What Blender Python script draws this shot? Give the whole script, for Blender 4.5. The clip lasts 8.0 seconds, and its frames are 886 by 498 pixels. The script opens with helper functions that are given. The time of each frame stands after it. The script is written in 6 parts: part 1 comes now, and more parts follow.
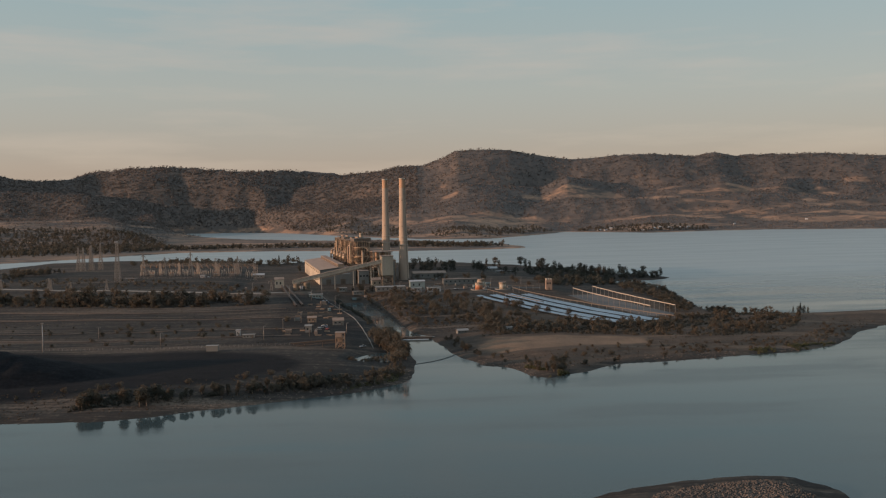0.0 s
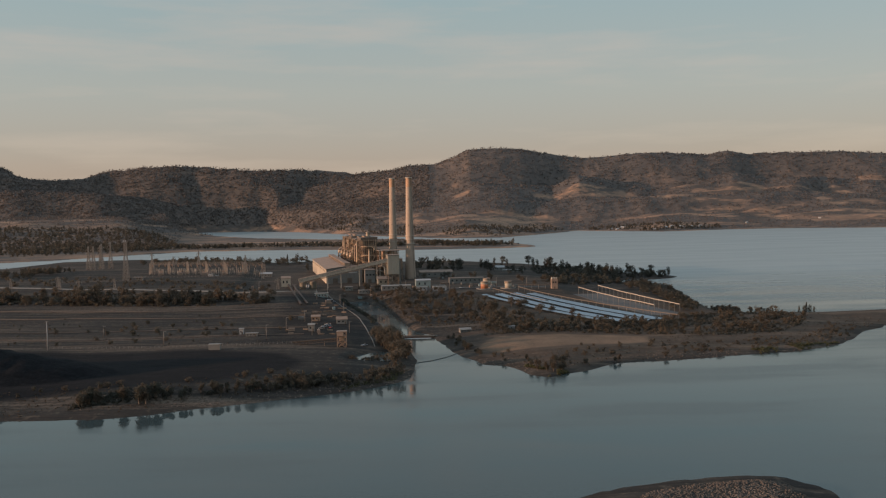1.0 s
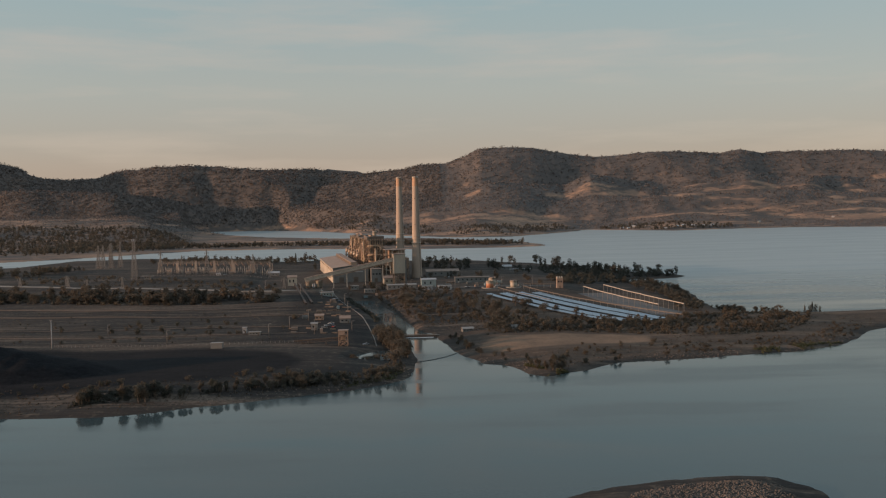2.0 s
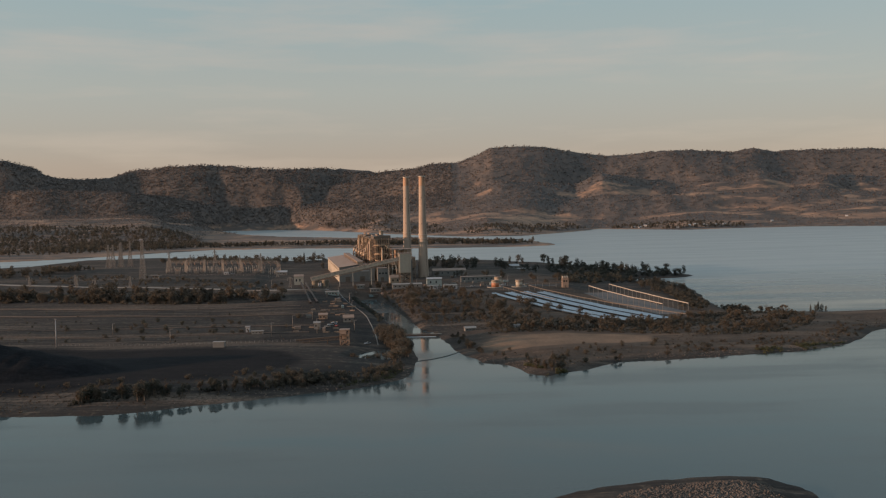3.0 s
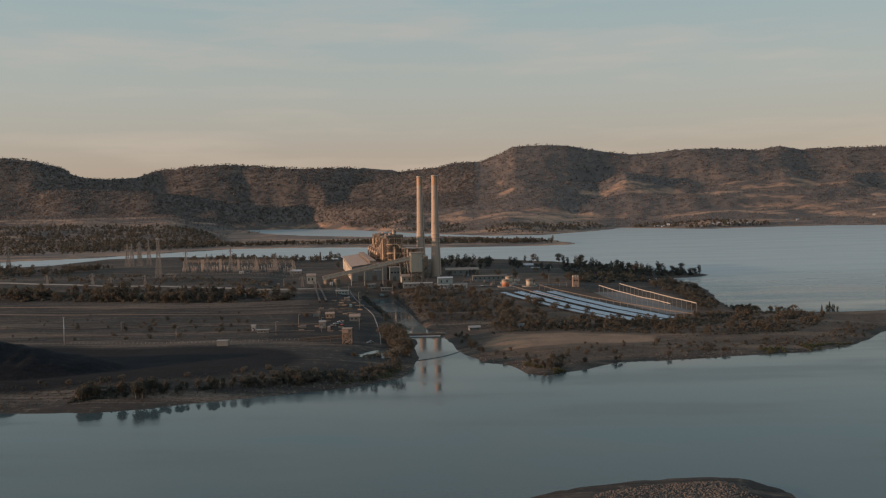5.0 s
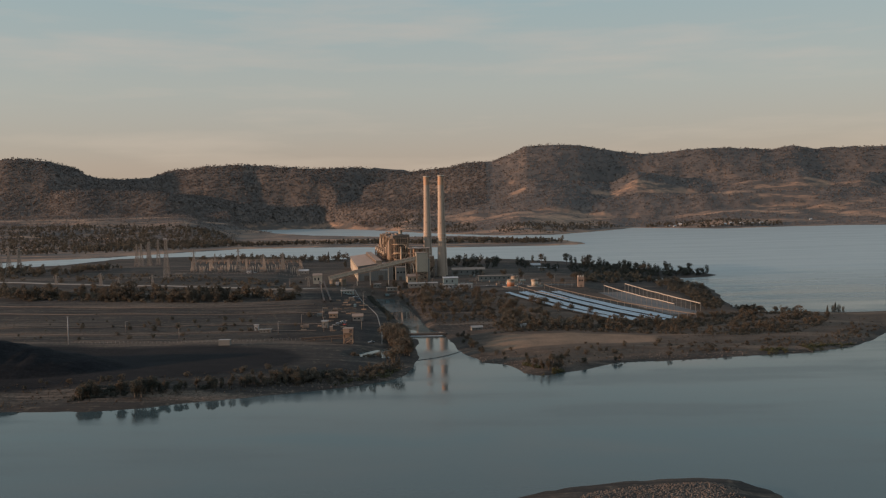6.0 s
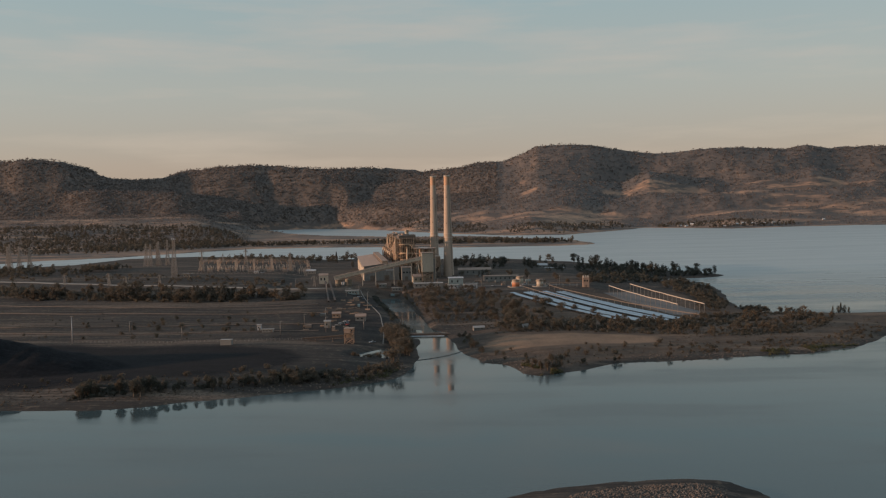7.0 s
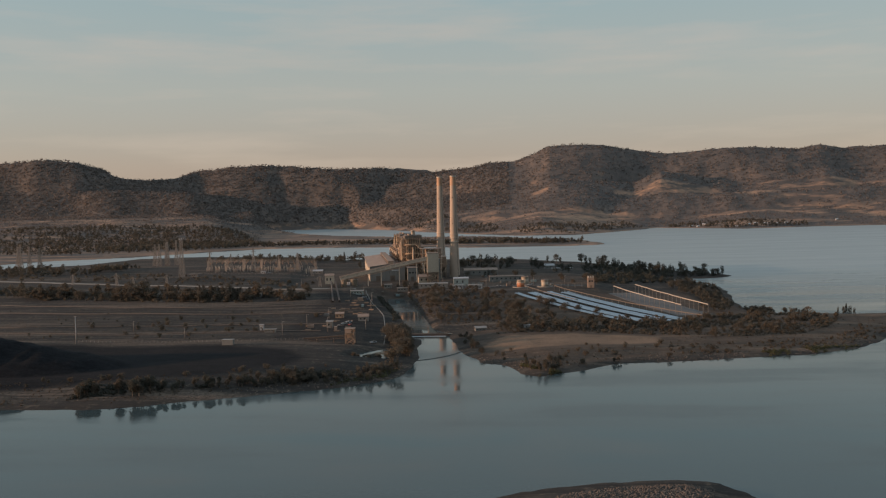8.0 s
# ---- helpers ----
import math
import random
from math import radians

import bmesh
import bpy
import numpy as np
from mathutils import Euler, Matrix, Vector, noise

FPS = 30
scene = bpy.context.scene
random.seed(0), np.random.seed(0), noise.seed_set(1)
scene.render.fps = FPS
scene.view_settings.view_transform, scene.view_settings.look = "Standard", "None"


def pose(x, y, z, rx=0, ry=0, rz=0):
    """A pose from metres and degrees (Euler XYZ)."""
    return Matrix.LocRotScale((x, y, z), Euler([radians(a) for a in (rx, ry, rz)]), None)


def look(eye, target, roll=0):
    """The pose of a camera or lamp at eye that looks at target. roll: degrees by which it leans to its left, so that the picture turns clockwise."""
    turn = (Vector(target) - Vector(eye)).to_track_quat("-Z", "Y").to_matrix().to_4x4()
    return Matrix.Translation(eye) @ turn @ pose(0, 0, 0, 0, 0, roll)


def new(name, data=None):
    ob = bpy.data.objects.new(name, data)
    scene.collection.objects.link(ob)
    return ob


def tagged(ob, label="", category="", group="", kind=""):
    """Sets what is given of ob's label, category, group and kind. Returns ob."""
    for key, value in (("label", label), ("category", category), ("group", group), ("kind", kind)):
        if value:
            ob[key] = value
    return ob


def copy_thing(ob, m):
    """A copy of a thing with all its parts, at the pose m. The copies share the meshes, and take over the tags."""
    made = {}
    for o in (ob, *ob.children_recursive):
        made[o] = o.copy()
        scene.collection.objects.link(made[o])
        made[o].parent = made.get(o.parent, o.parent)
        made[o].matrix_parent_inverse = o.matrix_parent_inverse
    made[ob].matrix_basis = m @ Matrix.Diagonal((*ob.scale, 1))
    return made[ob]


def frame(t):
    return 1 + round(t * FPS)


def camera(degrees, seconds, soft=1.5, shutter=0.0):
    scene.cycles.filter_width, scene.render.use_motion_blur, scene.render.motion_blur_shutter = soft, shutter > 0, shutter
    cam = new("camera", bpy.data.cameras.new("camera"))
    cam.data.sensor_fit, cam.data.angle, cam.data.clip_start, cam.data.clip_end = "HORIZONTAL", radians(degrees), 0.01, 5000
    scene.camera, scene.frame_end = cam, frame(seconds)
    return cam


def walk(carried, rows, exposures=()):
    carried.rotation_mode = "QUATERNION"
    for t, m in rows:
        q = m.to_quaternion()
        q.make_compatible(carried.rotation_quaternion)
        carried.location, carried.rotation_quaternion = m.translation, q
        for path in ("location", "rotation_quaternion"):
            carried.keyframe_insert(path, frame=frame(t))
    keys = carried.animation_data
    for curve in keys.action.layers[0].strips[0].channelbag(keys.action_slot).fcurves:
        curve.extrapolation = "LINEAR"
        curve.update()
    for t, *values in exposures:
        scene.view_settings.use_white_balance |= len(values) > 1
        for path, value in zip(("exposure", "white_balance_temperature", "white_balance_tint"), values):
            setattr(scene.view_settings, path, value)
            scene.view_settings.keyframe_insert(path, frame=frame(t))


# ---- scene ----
cam = camera(54.0, 8.0, 1.25)
# seconds, eye x, y, z, yaw, pitch, roll: a level glide to the right that turns slowly left
PATH = [
    (0.00, -34.67, 2.45, 105.38, -3.158, -2.667, -1.039),
    (0.50, -30.45, 1.83, 105.41, -2.727, -2.699, -1.055),
    (1.00, -26.20, 1.24, 105.44, -2.296, -2.728, -1.071),
    (1.50, -21.93, 0.69, 105.47, -1.865, -2.753, -1.087),
    (2.25, -15.47, -0.07, 105.51, -1.219, -2.786, -1.112),
    (3.00, -8.96, -0.76, 105.55, -0.574, -2.811, -1.136),
    (3.50, -4.59, -1.18, 105.58, -0.143, -2.824, -1.152),
    (4.00, -0.19, -1.56, 105.61, 0.287, -2.834, -1.168),
    (4.50, 4.23, -1.90, 105.64, 0.716, -2.840, -1.185),
    (5.25, 10.91, -2.36, 105.68, 1.361, -2.844, -1.209),
    (6.00, 17.65, -2.73, 105.72, 2.005, -2.842, -1.233),
    (6.50, 22.18, -2.94, 105.75, 2.434, -2.836, -1.249),
    (7.00, 26.73, -3.12, 105.77, 2.863, -2.827, -1.265),
    (7.50, 31.30, -3.26, 105.80, 3.291, -2.815, -1.282),
    (8.00, 35.91, -3.36, 105.83, 3.720, -2.799, -1.298),
]


def eye_pose(x, y, z, yaw, pitch, roll):
    a, b = radians(yaw), radians(pitch)
    way = Vector((-math.sin(a) * math.cos(b), math.cos(a) * math.cos(b), math.sin(b)))
    eye = Vector((x, y, z))
    return look(eye, eye + way * 10, roll)


walk(cam, [(t, eye_pose(*row)) for t, *row in PATH], exposures=[(0.0, 0.35, 6550, 12), (8.0, 0.35, 6550, 12)])

# ---- light ----
SUN_ELEVATION, SUN_WAY = 6.8, Vector((-0.982, -0.19, 0.0)).normalized()  # towards the sun: low, to the west-south-west
world = bpy.data.worlds.new("evening_sky")
scene.world = world
world.use_nodes = True
wn, wl = world.node_tree.nodes, world.node_tree.links
wn.clear()
sky = wn.new("ShaderNodeTexSky")
sky.sky_type = "NISHITA"
sky.sun_disc = False
sky.sun_elevation = radians(SUN_ELEVATION)
sky.sun_rotation = math.atan2(SUN_WAY.x, SUN_WAY.y)
sky.altitude = 200
sky.air_density, sky.dust_density, sky.ozone_density = 1.0, 1.5, 1.5
coord = wn.new("ShaderNodeTexCoord")
split = wn.new("ShaderNodeSeparateXYZ")
wl.new(coord.outputs["Generated"], split.inputs[0])
# a thin high veil over the clear sky, warm towards the horizon, with faint streaks of cirrus
veil = wn.new("ShaderNodeValToRGB")
for k, (p, c) in enumerate(((0.0, (2.52, 1.90, 1.58)), (0.05, (2.56, 2.08, 1.78)), (0.13, (2.48, 2.50, 2.26)), (0.24, (1.94, 2.56, 2.60)), (0.7, (3.0, 3.8, 4.5)))):
    e = veil.color_ramp.elements[k] if k < 2 else veil.color_ramp.elements.new(p)
    e.position, e.color = p, (*c, 1)
wl.new(split.outputs[2], veil.inputs[0])
stretch = wn.new("ShaderNodeMapping")
stretch.inputs["Scale"].default_value = (2.2, 2.2, 17.0)
stretch.inputs["Rotation"].default_value = (0.0, 0.05, 0.0)
wl.new(coord.outputs["Generated"], stretch.inputs[0])
cirrus = wn.new("ShaderNodeTexNoise")
cirrus.inputs["Scale"].default_value, cirrus.inputs["Detail"].default_value, cirrus.inputs["Roughness"].default_value = 1.7, 5.0, 0.55
wl.new(stretch.outputs[0], cirrus.inputs["Vector"])
thick = wn.new("ShaderNodeMapRange")
for k, v in zip(range(1, 5), (0.48, 0.72, 0.0, 0.45)):
    thick.inputs[k].default_value = v
wl.new(cirrus.outputs["Fac"], thick.inputs[0])
cloud = wn.new("ShaderNodeMix")
cloud.data_type = "RGBA"
cloud.inputs[7].default_value = (3.6, 2.95, 2.45, 1)
wl.new(thick.outputs[0], cloud.inputs[0])
wl.new(veil.outputs[0], cloud.inputs[6])
both = wn.new("ShaderNodeMix")
both.data_type = "RGBA"
both.inputs[0].default_value = 0.80
wl.new(sky.outputs[0], both.inputs[6])
wl.new(cloud.outputs[2], both.inputs[7])
bg = wn.new("ShaderNodeBackground")
bg.inputs["Strength"].default_value = 0.136
out = wn.new("ShaderNodeOutputWorld")
wl.new(both.outputs[2], bg.inputs[0])
wl.new(bg.outputs[0], out.inputs[0])
sun_data = bpy.data.lights.new("sun", "SUN")
sun_data.energy, sun_data.angle, sun_data.color = 4.1, radians(0.6), (1.0, 0.61, 0.40)
sun = new("sun", sun_data)
to_sun = (SUN_WAY * math.cos(radians(SUN_ELEVATION)) + Vector((0, 0, math.sin(radians(SUN_ELEVATION))))).normalized()
sun.matrix_world = look(to_sun * 800 + Vector((0, 800, 0)), (0, 800, 0))


# ---- materials ----
class Graph:
    """A short way to write node materials."""

    def __init__(self, name):
        self.mat = bpy.data.materials.new(name)
        self.mat.use_nodes = True
        self.n, self.l = self.mat.node_tree.nodes, self.mat.node_tree.links
        self.b = self.n["Principled BSDF"]

    def put(self, socket, value):
        if isinstance(value, bpy.types.NodeSocket):
            self.l.new(value, socket)
        elif isinstance(value, (tuple, list)) and len(value) == 3 and socket.type == "RGBA":
            socket.default_value = (*value, 1)
        else:
            socket.default_value = value

    def at(self, scale=(1, 1, 1), space="Object"):
        coord, m = self.n.new("ShaderNodeTexCoord"), self.n.new("ShaderNodeMapping")
        self.l.new(coord.outputs[space], m.inputs[0])
        m.inputs["Scale"].default_value = scale
        return m.outputs[0]

    def world(self, scale=(1, 1, 1)):
        geo, m = self.n.new("ShaderNodeNewGeometry"), self.n.new("ShaderNodeMapping")
        self.l.new(geo.outputs["Position"], m.inputs[0])
        m.inputs["Scale"].default_value = scale
        return m.outputs[0]

    def noise(self, vector, scale, detail=4.0, rough=0.6):
        t = self.n.new("ShaderNodeTexNoise")
        self.l.new(vector, t.inputs["Vector"])
        t.inputs["Scale"].default_value, t.inputs["Detail"].default_value, t.inputs["Roughness"].default_value = scale, detail, rough
        return t.outputs["Fac"]

    def ramp(self, fac, *stops):
        r = self.n.new("ShaderNodeValToRGB")
        while len(r.color_ramp.elements) < len(stops):
            r.color_ramp.elements.new(0.5)
        for e, (p, c) in zip(r.color_ramp.elements, stops):
            e.position, e.color = p, (*c, 1) if isinstance(c, (tuple, list)) else (c, c, c, 1)
        self.l.new(fac, r.inputs[0])
        return r.outputs[0]

    def mix(self, fac, a, b, blend="MIX"):
        m = self.n.new("ShaderNodeMix")
        m.data_type, m.blend_type = "RGBA", blend
        for s, v in ((m.inputs[0], fac), (m.inputs[6], a), (m.inputs[7], b)):
            self.put(s, v)
        return m.outputs[2]

    def math(self, op, a, b=0.0):
        m = self.n.new("ShaderNodeMath")
        m.operation = op
        m.use_clamp = op in ("MULTIPLY", "ADD", "SUBTRACT")
        self.put(m.inputs[0], a)
        self.put(m.inputs[1], b)
        return m.outputs[0]

    def attr(self, name):
        a = self.n.new("ShaderNodeAttribute")
        a.attribute_name = name
        return a

    def bump(self, height, strength=0.3, distance=0.1):
        b = self.n.new("ShaderNodeBump")
        b.inputs["Strength"].default_value, b.inputs["Distance"].default_value = strength, distance
        self.l.new(height, b.inputs["Height"])
        self.l.new(b.outputs[0], self.b.inputs["Normal"])

    def done(self, color, rough=0.8, metal=0.0, spec=None):
        self.put(self.b.inputs["Base Color"], color)
        self.put(self.b.inputs["Roughness"], rough)
        self.b.inputs["Metallic"].default_value = metal
        if spec is not None:
            self.b.inputs["Specular IOR Level"].default_value = spec
        return self.mat


def worn(name, color, dark=0.7, scale=0.4, rough=0.75, metal=0.0, streak=1.0, random_tint=0.0):
    """Paint, concrete or steel with two scales of stain; streak below 1 draws the stains out downwards."""
    g = Graph(name)
    v = g.world((1, 1, streak))
    n = g.noise(v, scale, 5)
    f = g.noise(v, scale * 9, 3)
    lo = tuple(c * dark for c in color)
    hi = tuple(min(1, c * 1.12) for c in color)
    c = g.mix(g.ramp(f, (0.35, 0.0), (0.7, 0.35)), g.ramp(n, (0.3, lo), (0.5, color), (0.75, hi)), lo)
    if random_tint:
        info = g.n.new("ShaderNodeObjectInfo")
        c = g.mix(g.math("MULTIPLY", info.outputs["Random"], random_tint), c, lo)
    g.bump(f, 0.25, 0.05)
    return g.done(c, rough, metal)


def ground_material():
    g = Graph("dry_ground")
    v = g.world()
    zone = g.attr("zone")
    sep = g.n.new("ShaderNodeSeparateColor")
    g.l.new(zone.outputs["Color"], sep.inputs[0])
    big, mid, fine = g.noise(v, 0.006, 5), g.noise(v, 0.05, 5, 0.65), g.noise(v, 0.5, 4, 0.7)
    strips = g.noise(g.world((0.003, 0.05, 0.02)), 1.0, 6, 0.7)
    grass = g.ramp(mid, (0.3, (0.029, 0.029, 0.029)), (0.5, (0.050, 0.046, 0.042)), (0.72, (0.092, 0.076, 0.062)))
    grass = g.mix(g.ramp(strips, (0.44, 0.0), (0.53, 0.95)), grass, (0.030, 0.028, 0.027))
    pale = g.noise(g.world((0.0022, 0.033, 0.02)), 1.0, 6, 0.7)
    grass = g.mix(g.ramp(pale, (0.53, 0.0), (0.59, 0.85)), grass, (0.135, 0.105, 0.082))
    grass = g.mix(g.ramp(fine, (0.44, 0.0), (0.60, 0.75)), grass, (0.040, 0.036, 0.030))
    grass = g.mix(g.ramp(g.noise(v, 0.22, 5, 0.75), (0.54, 0.0), (0.66, 0.7)), grass, (0.130, 0.105, 0.080))
    far = g.mix(g.ramp(big, (0.42, 0.0), (0.56, 1.0)), (0.320, 0.205, 0.138), (0.215, 0.145, 0.105))
    far = g.mix(g.ramp(mid, (0.48, 0.0), (0.62, 0.6)), far, (0.140, 0.108, 0.088))
    furrow = g.noise(g.world((0.010, 0.30, 0.05)), 1.0, 5, 0.75)
    grass = g.mix(g.ramp(furrow, (0.50, 0.0), (0.58, 0.7)), grass, (0.025, 0.022, 0.02))
    hedges = g.noise(g.world((0.004, 0.011, 0.02)), 1.0, 6, 0.7)
    far = g.mix(g.ramp(hedges, (0.47, 0.0), (0.55, 0.9)), far, (0.072, 0.068, 0.064))
    grass = g.mix(zone.outputs["Alpha"], grass, far)
    # hill wood floor is lightened too, haze worked into its tones
    wood = g.ramp(g.mix(0.4, g.noise(g.world((1, 0.55, 1)), 0.035, 6, 0.8), g.noise(g.world((1, 1.6, 1)), 0.008, 5, 0.65)), (0.41, (0.080, 0.074, 0.070)), (0.50, (0.100, 0.089, 0.082)), (0.58, (0.128, 0.106, 0.092)), (0.66, (0.21, 0.150, 0.112)))
    bare = g.ramp(g.mix(0.55, fine, mid), (0.38, (0.115, 0.083, 0.060)), (0.60, (0.205, 0.138, 0.094)))
    coal = g.ramp(g.mix(0.45, g.noise(g.world((0.05, 0.22, 0.3)), 1.0, 6, 0.75), fine), (0.38, (0.004, 0.0050, 0.0060)), (0.48, (0.0075, 0.0087, 0.0103)), (0.57, (0.0115, 0.0125, 0.0143)), (0.68, (0.020, 0.0198, 0.0208)))
    c = g.mix(sep.outputs[2], grass, wood)
    c = g.mix(sep.outputs[1], c, bare)
    c = g.mix(sep.outputs[0], c, coal)
    g.bump(g.mix(0.5, mid, fine), 0.6, 1.0)
    return g.done(c, 1.0, 0, 0.11)


def water_material(name, ripple, open_from=720.0):
    """Still in the sheltered bay, wind-ruffled out on the open lake."""
    g = Graph(name)
    v = g.world((1.0, 1.6, 1.0))
    pos = g.n.new("ShaderNodeSeparateXYZ")
    g.l.new(g.world(), pos.inputs[0])
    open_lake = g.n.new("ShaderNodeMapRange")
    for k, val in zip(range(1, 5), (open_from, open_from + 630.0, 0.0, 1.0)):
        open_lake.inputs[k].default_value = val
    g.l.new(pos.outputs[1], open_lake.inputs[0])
    slick = g.n.new("ShaderNodeMapping")
    g.l.new(g.world((1, 1, 1)), slick.inputs[0])
    slick.inputs["Rotation"].default_value = (0, 0, 0.22)
    slick.inputs["Scale"].default_value = (0.0035, 0.019, 1)
    patches = g.noise(slick.outputs[0], 1.0, 5, 0.62)
    fine, big = g.noise(v, 0.22, 3, 0.6), g.noise(v, 0.03, 3, 0.5)
    g.bump(g.mix(0.35, fine, big), ripple, 0.25)
    bump = g.b.inputs["Normal"].links[0].from_node
    breeze = g.ramp(patches, (0.40, ripple * 0.5), (0.60, ripple * 4.0))
    g.l.new(g.mix(g.ramp(open_lake.outputs[0], (0.0, 0.0), (1.0, 1.0)), breeze, g.ramp(patches, (0.40, 0.40), (0.62, 0.62))), bump.inputs["Strength"])
    g.b.inputs["IOR"].default_value = 1.333
    calm = g.ramp(patches, (0.40, 0.03), (0.60, 0.24))
    windy = g.ramp(patches, (0.38, 0.32), (0.62, 0.44))
    # base colour pales outward: sky sheen of the ruffled lake is painted in
    murk_and_sheen = g.mix(open_lake.outputs[0], (0.046, 0.066, 0.069), (0.270, 0.302, 0.298))
    return g.done(murk_and_sheen, g.mix(open_lake.outputs[0], calm, windy))


GROUND = ground_material()
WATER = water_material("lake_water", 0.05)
STILL_WATER = water_material("channel_water", 0.03, 3000.0)
CONCRETE = worn("chimney_concrete", (0.36, 0.285, 0.225), 0.75, 0.08, 0.85, streak=0.2)
CREAM = worn("cream_cladding", (0.38, 0.335, 0.27), 0.75, 0.1, 0.7, streak=0.3)


# ---- mesh helpers ----
def mesh_of(name, bm, material):
    me = bpy.data.meshes.new(name)
    bm.to_mesh(me)
    bm.free()
    if material:
        me.materials.append(material)
    return me


def part(name, bm, material, parent=None, label=""):
    ob = new(name, mesh_of(name, bm, material))
    ob.parent = parent
    return tagged(ob, label=label) if label else ob


def thing(name, at, label, category, group="", kind=""):
    ob = new(name)
    ob.empty_display_size = 0.5
    ob.matrix_world = at if isinstance(at, Matrix) else Matrix.Translation(at)
    return tagged(ob, label, category, group, kind)


def box(bm, x0, x1, y0, y1, z0, z1, turn=None):
    """Adds a closed box to bm."""
    vs = [bm.verts.new((x, y, z)) for x in (x0, x1) for y in (y0, y1) for z in (z0, z1)]
    for f in ((0, 1, 3, 2), (4, 6, 7, 5), (0, 4, 5, 1), (2, 3, 7, 6), (0, 2, 6, 4), (1, 5, 7, 3)):
        bm.faces.new([vs[i] for i in f])
    if turn is not None:
        bmesh.ops.transform(bm, matrix=turn, verts=vs)
    return bm


def bar(bm, a, b, w, h=None):
    """A square bar of width w from a to b."""
    a, b = Vector(a), Vector(b)
    h = h or w
    way = b - a
    m = Matrix.Translation(a) @ way.to_track_quat("Z", "Y").to_matrix().to_4x4()
    return box(bm, -w / 2, w / 2, -h / 2, h / 2, 0, way.length, m)


def lathe(bm, rings, n=24, cap=True):
    """A turned body about z: rings of (radius, z)."""
    loops = [[bm.verts.new((r * math.cos(2 * math.pi * i / n), r * math.sin(2 * math.pi * i / n), z)) for i in range(n)] for r, z in rings]
    for a, b in zip(loops, loops[1:]):
        for i in range(n):
            f = bm.faces.new((a[i], a[(i + 1) % n], b[(i + 1) % n], b[i]))
            f.smooth = True
    if cap:
        bm.faces.new(loops[-1])
        bm.faces.new(loops[0][::-1])
    return bm


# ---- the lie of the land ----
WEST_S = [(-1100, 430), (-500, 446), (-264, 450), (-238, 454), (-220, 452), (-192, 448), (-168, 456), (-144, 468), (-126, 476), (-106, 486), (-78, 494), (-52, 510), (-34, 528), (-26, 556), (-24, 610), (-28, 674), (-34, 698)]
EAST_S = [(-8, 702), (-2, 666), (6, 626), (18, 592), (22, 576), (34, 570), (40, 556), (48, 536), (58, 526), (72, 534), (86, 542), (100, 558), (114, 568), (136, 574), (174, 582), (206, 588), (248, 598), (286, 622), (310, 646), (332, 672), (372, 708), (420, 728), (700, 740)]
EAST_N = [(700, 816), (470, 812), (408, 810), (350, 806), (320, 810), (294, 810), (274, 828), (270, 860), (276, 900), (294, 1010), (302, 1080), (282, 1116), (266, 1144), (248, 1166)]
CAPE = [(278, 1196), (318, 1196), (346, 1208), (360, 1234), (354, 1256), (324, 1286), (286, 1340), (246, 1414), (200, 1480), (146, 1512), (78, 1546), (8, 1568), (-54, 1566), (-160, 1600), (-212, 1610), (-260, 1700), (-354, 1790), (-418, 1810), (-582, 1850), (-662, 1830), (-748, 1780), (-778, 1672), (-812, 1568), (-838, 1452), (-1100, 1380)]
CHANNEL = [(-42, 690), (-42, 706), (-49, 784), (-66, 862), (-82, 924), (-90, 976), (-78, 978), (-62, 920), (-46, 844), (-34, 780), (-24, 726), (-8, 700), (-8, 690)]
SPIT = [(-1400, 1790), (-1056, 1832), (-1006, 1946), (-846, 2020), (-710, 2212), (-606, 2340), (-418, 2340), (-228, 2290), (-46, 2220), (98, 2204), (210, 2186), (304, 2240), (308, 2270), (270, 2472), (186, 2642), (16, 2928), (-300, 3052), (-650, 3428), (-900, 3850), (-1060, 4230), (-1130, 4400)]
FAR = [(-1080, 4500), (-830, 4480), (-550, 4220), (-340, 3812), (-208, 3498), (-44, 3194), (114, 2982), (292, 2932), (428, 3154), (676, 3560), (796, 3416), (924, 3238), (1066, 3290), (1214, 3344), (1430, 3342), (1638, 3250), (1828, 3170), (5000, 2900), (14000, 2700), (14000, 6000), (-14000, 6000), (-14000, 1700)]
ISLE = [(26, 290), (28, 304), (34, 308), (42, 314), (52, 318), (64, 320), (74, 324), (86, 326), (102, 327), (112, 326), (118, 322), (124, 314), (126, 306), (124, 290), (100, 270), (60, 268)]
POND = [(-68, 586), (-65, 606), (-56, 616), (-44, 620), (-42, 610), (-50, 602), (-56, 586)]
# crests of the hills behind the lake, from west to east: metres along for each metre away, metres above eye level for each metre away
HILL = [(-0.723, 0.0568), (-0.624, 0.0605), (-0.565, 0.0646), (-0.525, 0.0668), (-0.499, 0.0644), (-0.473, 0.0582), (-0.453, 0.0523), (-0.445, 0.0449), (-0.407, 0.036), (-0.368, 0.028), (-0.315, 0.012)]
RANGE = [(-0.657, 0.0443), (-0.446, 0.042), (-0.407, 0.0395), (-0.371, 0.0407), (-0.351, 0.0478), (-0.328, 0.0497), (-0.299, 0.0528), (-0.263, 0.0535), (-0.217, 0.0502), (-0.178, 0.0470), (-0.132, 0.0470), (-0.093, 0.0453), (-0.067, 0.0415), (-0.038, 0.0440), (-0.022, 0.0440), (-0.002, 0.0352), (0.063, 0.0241)]
